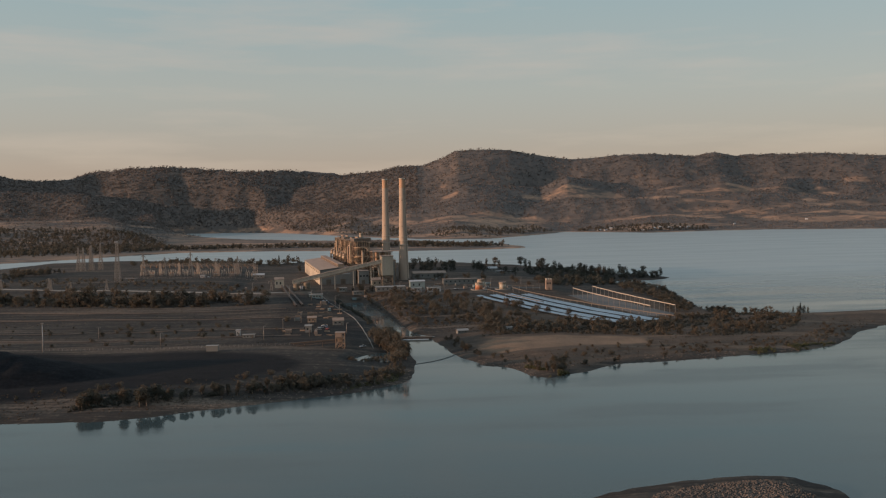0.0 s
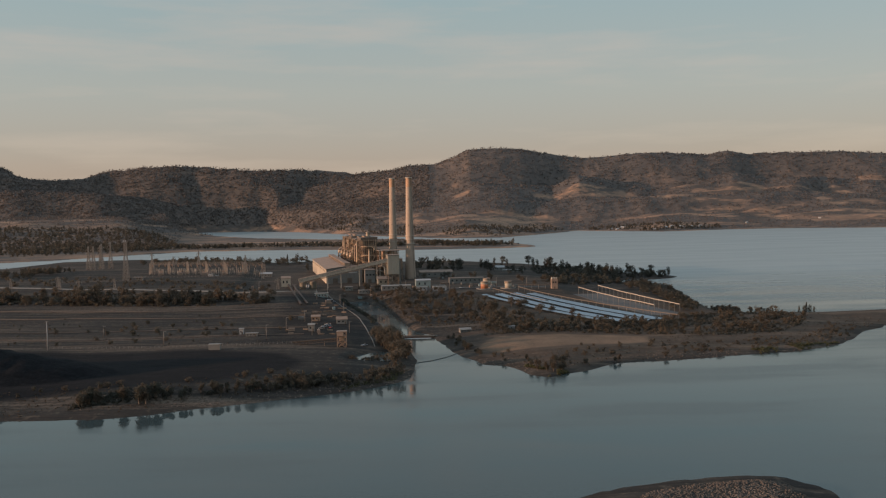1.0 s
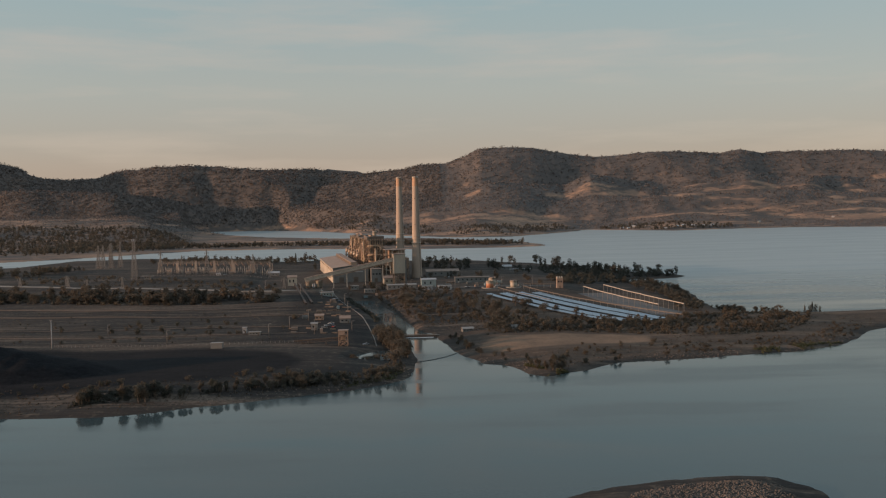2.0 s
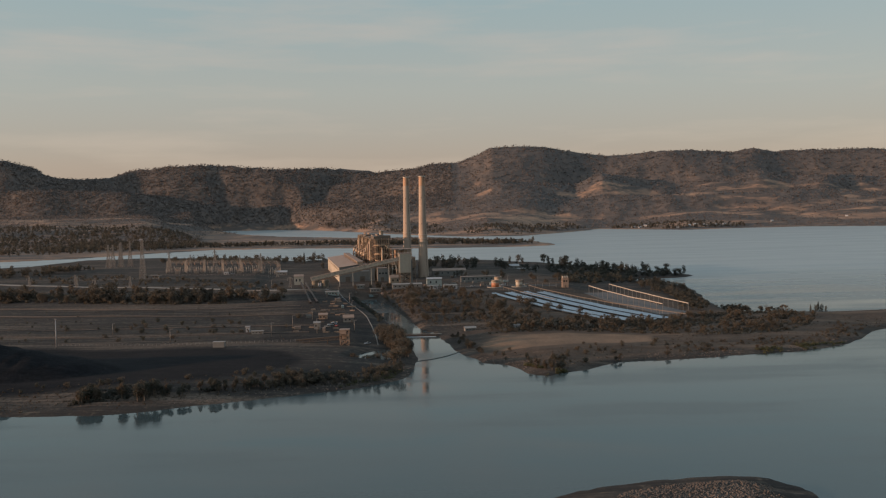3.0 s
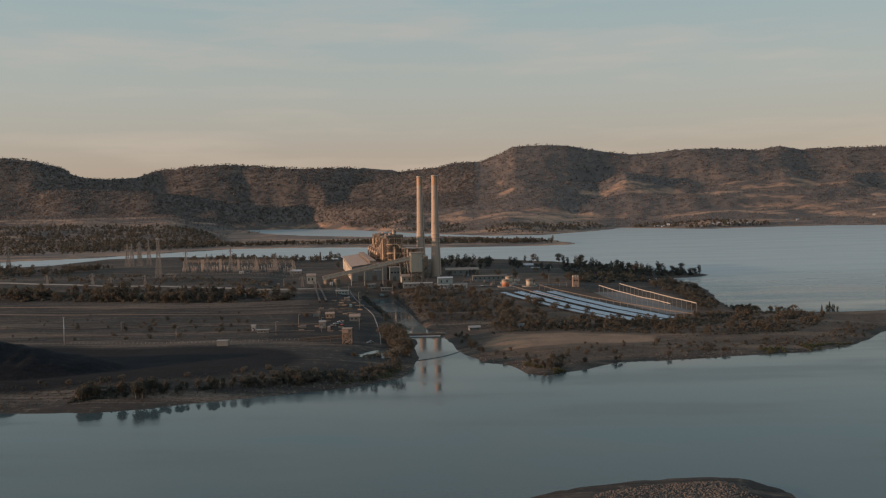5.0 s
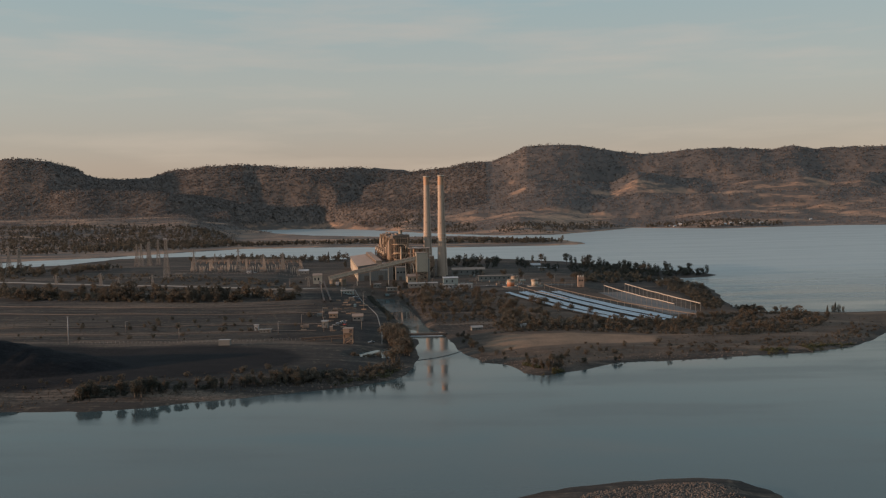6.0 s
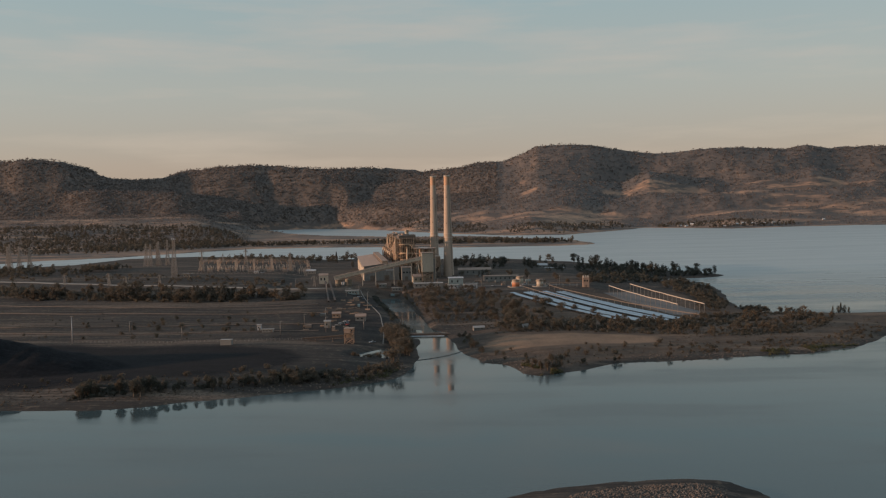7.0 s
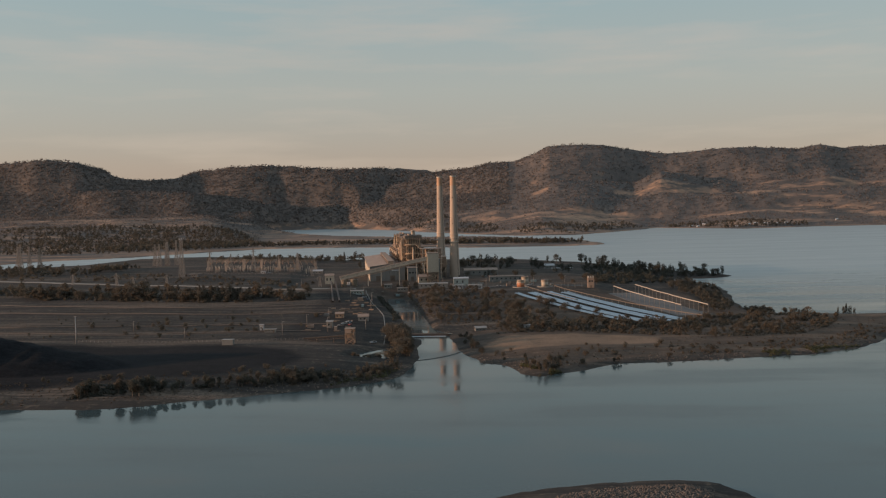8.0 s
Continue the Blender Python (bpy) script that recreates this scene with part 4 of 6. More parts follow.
reflector_row((104, 930), (188, 738), 3, 2.6, "long low row of dusty blue solar mirrors")
reflector_row((86, 931), (175, 730), 3, 2.6, "long low row of dusty blue solar mirrors")
reflector_row((69, 926), (156, 728), 3, 2.6, "long low row of dusty blue solar mirrors")
reflector_row((53, 922), (139, 740), 2, 2.4, "narrow low row of dusty blue solar mirrors")


def receiver_line(a, b, rise, spans, label, material=DUCT):
    """An overhead pipe on posts with a drop at the far end."""
    a, b = Vector((*a, 0)), Vector((*b, 0))
    c = thing("receiver_line", Matrix.Identity(4), label, "receiver", "solar field")
    tops = []
    for k in range(spans + 1):
        p = a + (b - a) * (k / spans)
        z = ground_z(p.x, p.y)
        part("post", bar(bmesh.new(), (p.x, p.y, z - 0.4), (p.x, p.y, z + rise), 0.32), GALV, c)
        tops.append((p.x, p.y, z + rise))
    for k in range(spans):
        part("pipe", bar(bmesh.new(), tops[k], tops[k + 1], 0.75, 0.6), material, c)


receiver_line((157, 932), (197, 782), 8.5, 14, "overhead pale receiver pipe on slender posts")
receiver_line((182, 948), (221, 784), 8.5, 18, "overhead pale receiver pipe on slender posts")
receiver_line((95, 956), (206, 740), 4.5, 22, "overhead brown receiver pipe on slender posts", DARK_STEEL)
receiver_line((66, 950), (112, 860), 4.0, 9, "overhead brown receiver pipe on slender posts", DARK_STEEL)
receiver_line((96, 968), (134, 966), 5.0, 5, "short cross pipe on slender posts", DARK_STEEL)


# ---- switchyard and pylons ----
def lattice_tower(x, y, base, waist, height, arms, label, group, bays=8, size=0.35, material=GALV, platform=False):
    c = thing("lattice_tower", (x, y, ground_z(x, y) - 0.4), label, "pylon", group)
    half = lambda z: (base + (waist - base) * min(1, z / (height * 0.75))) / 2
    corners = lambda z: [(-half(z), -half(z), z), (half(z), -half(z), z), (half(z), half(z), z), (-half(z), half(z), z)]
    zs = [height * (1 - (1 - k / bays) ** 1.25) for k in range(bays + 1)]
    for k in range(4):
        bm = bmesh.new()
        knee = height * 0.75
        rows = []
        for z in (0, knee, height):
            px, py, _ = corners(z)[k]
            rows.append([bm.verts.new((px + sx * size / 2, py + sy * size / 2, z)) for sx, sy in ((-1, -1), (1, -1), (1, 1), (-1, 1))])
        for lo, hi in zip(rows, rows[1:]):
            for i in range(4):
                bm.faces.new((lo[i], lo[(i + 1) % 4], hi[(i + 1) % 4], hi[i]))
        bm.faces.new(rows[0][::-1]), bm.faces.new(rows[-1])
        part("leg", bm, material, c)
        for z0, z1 in zip(zs, zs[1:]):
            for p, q in ((corners(z0)[k], corners(z1)[(k + 1) % 4]), (corners(z0)[(k + 1) % 4], corners(z1)[k]), (corners(z1)[k], corners(z1)[(k + 1) % 4])):
                part("brace", bar(bmesh.new(), p, q, size * 0.6), material, c)
    for z, w in arms:
        for s in (-1, 1):
            bm = bmesh.new()
            bar(bm, (s * half(z), 0, z), (s * w, 0, z + 0.3), size)
            bar(bm, (s * half(z), 0, z + 2.4), (s * w, 0, z + 0.3), size * 0.8)
            bar(bm, (s * w, 0, z + 0.3), (s * w, 0, z - 2.4), 0.3)
            part("cross_arm", bm, material, c)
    if platform:
        r = half(height) + 0.9
        bm = box(bmesh.new(), -r, r, -r, r, height, height + 0.3)
        rail(bm, -r, r, -r, r, height + 0.3)
        part("platform", bm, material, c)
        for s in (-1, 1):
            part("floodlight", box(bmesh.new(), s * 1.2 - 0.7, s * 1.2 + 0.7, -r - 0.3, -r + 0.3, height + 0.9, height + 2.8), WHITE, c)
    return c


lattice_tower(-393.5, 1146, 7.0, 3.0, 50, [], "tall galvanised lattice mast with floodlights", "lattice masts", 11, 0.4, GALV, True)
for x, y, h in ((-533, 1400, 37), (-524, 1396, 37), (-521, 1424, 41), (-512, 1440, 43), (-517, 1408, 39)):
    lattice_tower(x, y, 7, 1.6, h, [(h - 11, 5.0), (h - 6, 4.2)], "tan galvanised power line pylon", "power pylons", 8, 0.48)
for x, y, h in ((-390, 1250, 32), (-323, 1244, 34), (-256, 1236, 28), (-371, 1290, 24), (-300, 1300, 22)):
    lattice_tower(x, y, 8.0 if h > 25 else 5.5, 0.9, h, [(h - 5, 3.0)], "tan lattice peak tower of the switchyard", "switchyard towers", 7, 0.45 if h > 25 else 0.3)
for x, y in ((-442, 1052), (-408, 1022), (-372, 1036), (-180, 1026), (-226, 1196), (-455, 1080), (-640, 1050), (-505, 1065)):
    lattice_tower(x, y, 3.2, 1.2, 13, [(11, 3.2)], "short lattice line tower beside the road", "line towers", 4, 0.25)
for x, y, h in ((-705, 1290, 40), (-690, 1296, 40), (-718, 1320, 42), (-676, 1300, 38)):
    lattice_tower(x, y, 7, 1.6, h, [(h - 11, 5.0), (h - 6, 4.2)], "tan galvanised power line pylon", "power pylons", 8, 0.48)


def gantry():
    """Portal of two lattice posts and a beam, with hanging insulators."""
    c = thing("switchyard_gantry", Matrix.Identity(4), "tan lattice gantry over the switchyard bays", "gantry", "gantries")
    W, H = 26.0, 13.0
    for s in (0, W):
        bm = bmesh.new()
        for dx, dy in ((-0.55, -0.55), (0.55, -0.55), (0.55, 0.55), (-0.55, 0.55)):
            bar(bm, (s + dx, dy, -0.4), (s + dx * 0.6, dy * 0.6, H + 2.0), 0.15)
        for k in range(7):
            bar(bm, (s - 0.5, -0.5, 2 * k), (s + 0.5, -0.5, 2 * k + 2), 0.09)
            bar(bm, (s + 0.5, 0.5, 2 * k), (s - 0.5, 0.5, 2 * k + 2), 0.09)
        part("post", bm, GALV, c)
    bm = bmesh.new()
    for dy, dz in ((-0.6, 0), (0.6, 0), (-0.6, 1.2), (0.6, 1.2)):
        bar(bm, (0, dy, H + dz), (W, dy, H + dz), 0.13)
    for k in range(13):
        bar(bm, (2 * k, -0.6, H), (2 * k + 2, -0.6, H + 1.2), 0.14)
    part("beam", bm, GALV, c)
    for k in range(3):
        x = W * (k + 0.5) / 3
        part("insulator", tube(bmesh.new(), [(x, 0, H), (x, 0, H - 2.6)], 0.28, 8), RUST, c)
    return c


first = gantry()
spots = []
for j, v in enumerate((1246, 1266, 1290, 1316)):
    for i in range(6 if j < 3 else 5):
        spots.append((-392 + 27.5 * i - 6 * j, v - 5.5 * i * 0.4))
first.matrix_world = Matrix.Translation((*spots[0], ground_z(*spots[0])))
for x, y in spots[1:]:
    copy_thing(first, Matrix.Translation((x, y, ground_z(x, y))) @ Matrix.Rotation(radians(-3), 4, "Z"))


def yard_post():
    c = thing("insulator_post", Matrix.Identity(4), "grey insulator post on a steel stand", "insulator", "insulator posts")
    part("stand", box(bmesh.new(), -0.3, 0.3, -0.3, 0.3, -0.3, 2.6), GALV, c)
    part("insulator", lathe(bmesh.new(), [(0.22, 2.6), (0.42, 2.8), (0.22, 3.1), (0.42, 3.4), (0.22, 3.7), (0.42, 4.0), (0.22, 4.4), (0.3, 5.4)], 10), DUCT, c)
    return c


first = yard_post()
rng = random.Random(8)
spots = [(-392 + 5.2 * i + rng.uniform(-0.6, 0.6), 1240 + 13 * j - 0.08 * 5.2 * i + rng.uniform(-1, 1)) for j in range(5) for i in range(31) if rng.random() < 0.75]
first.matrix_world = Matrix.Translation((*spots[0], ground_z(*spots[0])))
for x, y in spots[1:]:
    copy_thing(first, Matrix.Translation((x, y, ground_z(x, y))) @ Matrix.Diagonal((1, 1, rng.uniform(0.85, 1.5), 1)))


def transformer(x, y):
    c = thing("transformer", (x, y, ground_z(x, y) - 0.2), "grey transformer with cooling fins in the switchyard", "transformer", "transformers")
    part("tank", box(bmesh.new(), -3, 3, -1.6, 1.6, 0, 4), GALV, c)
    for k in range(6):
        part("cooling_fin", box(bmesh.new(), -2.8 + k, -2.4 + k, -2.4, -1.6, 0.5, 3.6), GALV, c)
    for k in range(3):
        part("bushing", tube(bmesh.new(), [(-2 + 2 * k, 0, 4), (-2 + 2.2 * k, 0, 6.6)], 0.25, 8), RUST, c)


for x in (-372, -345, -312, -285, -262):
    transformer(x, 1228)
house("control_hut", -377, 1148, 9, 5, 3.6, "white control hut under a wide dark roof", "hut", WHITE, DARK_STEEL, -4, 0, 2, True, 3.5)
house("relay_room", -226, 1232, 15, 8, 4, "low relay room with a white curved roof", "building", GREY_WALL, WHITE, 3, 2.0, 3)
house("gate_hut", -298, 1206, 6, 4, 2.8, "tiny white hut at the switchyard fence", "hut", WHITE, WHITE, 0, 0, 1)

# ---- cabins on the far shore ----
def lake_cabin(x, y, w, d, turn, s):
    c = thing("lake_cabin", Matrix.Translation((x, y, ground_z(x, y) - 0.4)) @ Matrix.Rotation(radians(turn), 4, "Z") @ Matrix.Diagonal((s, s, s, 1)), "small white-roofed cabin among trees by the lake", "cabin", "lake cabins")
    part("wall", box(bmesh.new(), -w / 2, w / 2, -d / 2, d / 2, 0, 3.6), WHITE, c)
    for k in (-1, 1):
        bm = bmesh.new()
        vs = [bm.verts.new(p) for p in ((-w / 2 - 0.5, k * (d / 2 + 0.6), 3.6), (w / 2 + 0.5, k * (d / 2 + 0.6), 3.6), (w / 2 + 0.5, 0, 5.6), (-w / 2 - 0.5, 0, 5.6))]
        up = [bm.verts.new(v.co + Vector((0, 0, 0.25))) for v in vs]
        bm.faces.new(vs[::-1]), bm.faces.new(up)
        for i in range(4):
            bm.faces.new((vs[i], vs[(i + 1) % 4], up[(i + 1) % 4], up[i]))
        part("roof_slope", bm, CABIN_ROOF, c)
    part("window", box(bmesh.new(), -w / 4, w / 4, -d / 2 - 0.06, -d / 2 - 0.01, 1.4, 2.6), DULL_GLASS, c)


CABINS = [(796, 3500), (818, 3480), (850, 3520), (872, 3540), (930, 3340), (985, 3380), (1020, 3410), (1062, 3420), (1112, 3440), (1150, 3460), (1365, 3518), (1690, 3560)]
CABIN_ROOF = worn("white_metal_roof", (0.45, 0.45, 0.44), 0.8, 0.3, 0.6)
rng = random.Random(52)
for x, y in CABINS:
    lake_cabin(x, y, rng.uniform(8, 13), rng.uniform(6, 8), rng.uniform(-40, 40), rng.uniform(0.9, 1.3))

# ---- coal yard, railway and sheds ----
house("yard_hut", -165, 622, 8.2, 4, 3.6, "grey box hut at the edge of the coal yard", "hut", GREY_WALL, GALV, 0, 0, 0, False, 0.2)
c = thing("light_mast", (-288.5, 638, ground_z(-288.5, 638) - 0.4), "tall slim white lighting mast", "mast")
part("pole", lathe(bmesh.new(), [(0.38, 0), (0.2, 21)], 12), WHITE, c)
part("lamp_head", box(bmesh.new(), -0.9, 0.9, -0.3, 0.3, 21, 21.4), GALV, c)

c = thing("screening_tower", (-75.5, 630, ground_z(-75.5, 630) - 0.4), "open rusty screening tower with two floors", "tower")
frame_tower(c, 6.4, 5.6, 0, 11.5, 3, 0.42, STEEL)
for z in (4.2, 8):
    part("floor", box(bmesh.new(), -3.2, 3.2, -2.8, 2.8, z, z + 0.3), DARK_STEEL, c)
part("roof", box(bmesh.new(), -3.7, 3.7, -3.3, 3.3, 11.5, 11.8), ROOFING, c)
part("upper_cladding", box(bmesh.new(), -3.2, 1.2, -3.1, -2.9, 8.4, 11.5), ROOFING, c)
part("bin", box(bmesh.new(), -2, 2, -1.9, 1.9, 4.6, 7.4), STEEL, c)
house("brick_store", -109, 770, 7.5, 5, 3.6, "small brick store with a metal roof", "store", STEEL, ROOFING, 4, 1.5, 2)
house("feeder_house", -106, 708, 5, 5, 5, "tall grey feeder house beside the belt", "shed", GREY_WALL, GALV, 3, 1.0, 1)
house("loader_shed", -85, 754, 9, 7, 3.8, "grey open-fronted loader shed with a pale hipped roof", "shed", GREY_WALL, ROOFING, 6, 2.2, 2)
house("yard_office", -120, 934, 14, 6, 4, "low pale green site office", "office", TEAL, GALV, 5, 0, 4)
house("signal_cabin", -160, 696, 3, 3, 4, "small pale signal cabin beside the track", "cabin", WHITE, GALV, 0, 0.8, 1)
house("platform_shelter", -150, 684, 9, 3, 2.2, "low grey-roofed shelter beside the track", "shelter", GREY_WALL, GALV, 2, 0, 3)
house("boat_house", 19, 710, 9, 5, 1.9, "pale-roofed boat house in the scrub", "boat house", GREY_WALL, GALV, 12, 1.3, 3)
house("white_cabin", 57, 706, 4.6, 3.4, 3.2, "small white box cabin in dry grass", "cabin", WHITE, WHITE, 10, 0, 1)
for x, y, h in ((-136, 668, 11), (-103, 684, 12), (-75, 702, 9), (-148, 934, 12), (-96, 880, 11), (-88, 820, 10), (-210, 655, 10), (-270, 700, 9)):
    c = thing("lamp_post", (x, y, ground_z(x, y) - 0.3), "slim grey lamp post in the yard", "lamp post", "lamp posts")
    part("pole", lathe(bmesh.new(), [(0.22, 0), (0.12, h)], 8), GALV, c)
    part("lamp_arm", box(bmesh.new(), -0.1, 2.0, -0.12, 0.12, h, h + 0.2), GALV, c)
gallery("yard_belt", (-171, 1050, 16), (-133, 862, 12.0), 1.3, 0.9, "long low dark conveyor belt running to the coal yard", (0.1, 0.3, 0.5, 0.7, 0.9), BALLAST)
gallery("yard_belt", (-166, 1050, 16), (-127, 866, 12.0), 1.3, 0.9, "long low dark conveyor belt running to the coal yard", (0.1, 0.3, 0.5, 0.7, 0.9), BALLAST)
gallery("feed_belt", (-112, 638, 8.6), (-78.5, 631, 11.6), 0.9, 0.6, "short inclined belt feeding the screening tower", (0.3, 0.7), BALLAST)


def drape(name, pts, width, lift, material, label, category, thick=0.25, kind="structure", every=6.0):
    """A strip that lies on the ground along pts."""
    line = []
    for a, b in zip(pts, pts[1:]):
        a, b = Vector(a), Vector(b)
        n = max(1, int((b - a).length / every))
        line += [a + (b - a) * (k / n) for k in range(n)]
    line.append(Vector(pts[-1]))
    for _ in range(3):
        line = [line[0]] + [(line[k - 1] + line[k] * 2 + line[k + 1]) / 4 for k in range(1, len(line) - 1)] + [line[-1]]
    m = []
    for k, p in enumerate(line):
        way = (line[min(k + 1, len(line) - 1)] - line[max(k - 1, 0)]).normalized()
        side = Vector((-way.y, way.x)) * width / 2
        m.append([p + side, p + side * 0.34, p - side * 0.34, p - side])
    flat = np.array([[q.x, q.y] for row in m for q in row])
    zs = np.maximum(land(flat[:, 0], flat[:, 1])[0], 0.1).reshape(-1, 4)
    bm = bmesh.new()
    rows = [[(bm.verts.new((q.x, q.y, z + lift)), bm.verts.new((q.x, q.y, z + lift - thick))) for q, z in zip(row, zz)] for row, zz in zip(m, zs)]
    for r0, r1 in zip(rows, rows[1:]):
        for i in range(3):
            bm.faces.new((r0[i][0], r0[i + 1][0], r1[i + 1][0], r1[i][0]))
        bm.faces.new((r0[0][1], r0[0][0], r1[0][0], r1[0][1]))
        bm.faces.new((r0[3][0], r0[3][1], r1[3][1], r1[3][0]))
    bmesh.ops.recalc_face_normals(bm, faces=bm.faces)
    return tagged(part(name, bm, material), label, category, kind=kind)


drape("road", [(-760, 1150), (-637, 1116), (-569, 1098), (-366, 1032), (-270, 1002), (-185, 966), (-130, 985)], 8, 0.25, PALE_ROAD, "pale gravel road across the plain", "road")
drape("road", [(-119, 990), (-92, 862), (-72, 790), (-57, 690), (-52, 640)], 0.7, 0.3, KERB, "pale edged road along the channel", "road")
drape("road", [(-30, 985), (40, 996), (90, 1002), (130, 985)], 9, 0.2, ASPHALT, "asphalt road beside the tanks", "road")
drape("gravel_pad", [(168, 940), (208, 775)], 34, 0.15, GRAVEL, "grey gravel pad below the receivers", "gravel")
for pts in ([(-640, 905), (-453, 872), (-273, 846), (-142, 854)], [(-620, 850), (-428, 824), (-260, 804), (-122, 800)], [(-560, 745), (-376, 722), (-238, 732), (-112, 730)], [(-520, 700), (-300, 684), (-110, 690)]):
    track = drape("railway_track", pts, 5, 0.3, BALLAST, "rusty railway track on low ballast", "railway", kind="structure")
    for s in (-0.75, 0.75):
        q = [(x, y + s) for x, y in pts]
        r_ = drape("rail", q, 0.3, 0.5, DARK_STEEL, "", "")
        for key in ("label", "category", "kind"):
            if key in r_:
                del r_[key]
        r_.parent = track


def fence(pts, step, h, label):
    c = thing("fence", Matrix.Identity(4), label, "fence")
    a, b = Vector(pts[0]), Vector(pts[-1])
    posts = []
    for p, q in zip(pts, pts[1:]):
        p, q = Vector(p), Vector(q)
        n = int((q - p).length / step)
        posts += [p + (q - p) * (k / n) for k in range(n)]
    zs = [ground_z(*p) for p in posts]
    me = mesh_of("post", box(bmesh.new(), -0.09, 0.09, -0.09, 0.09, -0.3, h), GALV)
    for p, z in zip(posts, zs):
        o = new("post", me)
        o.parent = c
        o.location = (p.x, p.y, z)
    for lift in (h * 0.5, h * 0.95):
        bm = bmesh.new()
        for k in range(len(posts) - 1):
            bar(bm, (*posts[k], zs[k] + lift), (*posts[k + 1], zs[k + 1] + lift), 0.07)
        part("wire", bm, GALV, c)


fence([(-290, 645), (-186, 636), (-107, 642)], 3.2, 1.6, "pale post and wire fence round the coal yard")
fence([(-400, 1200), (-215, 1180)], 5.0, 2.2, "tall wire fence below the switchyard")


def vehicle(x, y, turn, paint, label, name="utility_truck", s=1.0):
    c = thing(name, Matrix.Translation((x, y, ground_z(x, y))) @ Matrix.Rotation(radians(turn), 4, "Z") @ Matrix.Diagonal((s, s, s, 1)), label, "truck", "yard vehicles")
    bm = box(bmesh.new(), -2.6, 2.6, -0.95, 0.95, 0.5, 1.15)
    bmesh.ops.bevel(bm, geom=bm.edges[:], offset=0.12, segments=1, affect="EDGES")
    part("body", bm, paint, c)
    bm = bmesh.new()
    vs = [bm.verts.new(p) for p in ((-0.2, -0.9, 1.1), (1.8, -0.9, 1.1), (1.8, 0.9, 1.1), (-0.2, 0.9, 1.1), (0.1, -0.75, 1.85), (1.2, -0.75, 1.85), (1.2, 0.75, 1.85), (0.1, 0.75, 1.85))]
    for f in ((3, 2, 1, 0), (4, 5, 6, 7), (0, 1, 5, 4), (1, 2, 6, 5), (2, 3, 7, 6), (3, 0, 4, 7)):
        bm.faces.new([vs[i] for i in f])
    part("cab", bm, DULL_GLASS, c)
    for dx in (-1.7, 1.7):
        for dy in (-0.95, 0.95):
            part("wheel", tube(bmesh.new(), [(dx, dy - 0.13, 0.4), (dx, dy + 0.13, 0.4)], 0.42, 12), BLACK, c)


for x, y, a, p in ((-96, 742, 20, WHITE), (-94, 736, 100, CAR_BLUE), (-98, 730, 15, WHITE), (-92, 724, 80, CAR_RED), (-99, 718, 5, GALV), (-60, 640, 40, WHITE), (-110, 920, 10, WHITE), (-104, 905, 95, CAR_BLUE), (12, 968, 5, WHITE), (22, 970, 8, CAR_RED), (34, 990, 5, WHITE), (48, 1000, 12, GALV), (70, 1000, 8, WHITE), (-300, 1208, 0, WHITE), (-290, 1208, 3, WHITE)):
    vehicle(x, y, a, p, "small parked utility truck on the yard")
rng = random.Random(12)
for k in range(44):
    x, y = rng.uniform(-128, -82), rng.choice((690, 715, 748, 790, 803, 822, 845, 860, 875)) + rng.uniform(-4, 4)
    c = thing("steel_stack", Matrix.Translation((x, y, ground_z(x, y) - 0.1)) @ Matrix.Rotation(rng.uniform(-0.2, 0.2), 4, "Z"), "low stack of rusty steel parts in the yard", "steel stack", "yard stacks")
    for j in range(3):
        part("beam", box(bmesh.new(), -2.2, 2.2, -1.0 + 0.7 * j, -0.5 + 0.7 * j, 0, rng.uniform(0.5, 1.2)), STEEL if k % 3 == 0 else DARK_STEEL, c)

def container(x, y, turn, paint, label, s=1.0):
    c = thing("site_container", Matrix.Translation((x, y, ground_z(x, y) - 0.05)) @ Matrix.Rotation(radians(turn), 4, "Z") @ Matrix.Diagonal((s, 1, 1, 1)), label, "container", "site containers")
    part("body", ribbed((-3, 3), (-1.2, 1.2), 2.6, 0.15, 12, 0.06, "x"), paint, c)
    for k in (-0.6, 0.6):
        part("door", box(bmesh.new(), 3.0, 3.06, k - 0.57, k + 0.57, 0.25, 2.5), DARK_STEEL, c)
    for dx in (-2.8, 2.8):
        part("skid", box(bmesh.new(), dx - 0.15, dx + 0.15, -1.2, 1.2, 0, 0.15), DARK_STEEL, c)


rng = random.Random(23)
PAINTS = ((GREY_WALL, "ribbed grey steel container on bare ground"), (TEAL, "ribbed pale teal steel container on bare ground"), (ROOFING, "ribbed brown steel container on bare ground"), (DARK_STEEL, "ribbed dark brown steel container on bare ground"))
for x0, x1, y0, y1, count in ((-126, -96, 690, 780, 3), (-122, -98, 800, 900, 3), (-112, -60, 985, 998, 6), (-20, 120, 985, 1045, 14), (-230, -190, 1010, 1060, 5), (-20, 40, 1085, 1140, 6)):
    for k in range(count):
        paint, label = rng.choice(PAINTS)
        container(rng.uniform(x0, x1), rng.uniform(y0, y1), rng.choice((5, 8, 95, 12, 98)) + rng.uniform(-4, 4), paint, label, rng.uniform(0.6, 1.1))
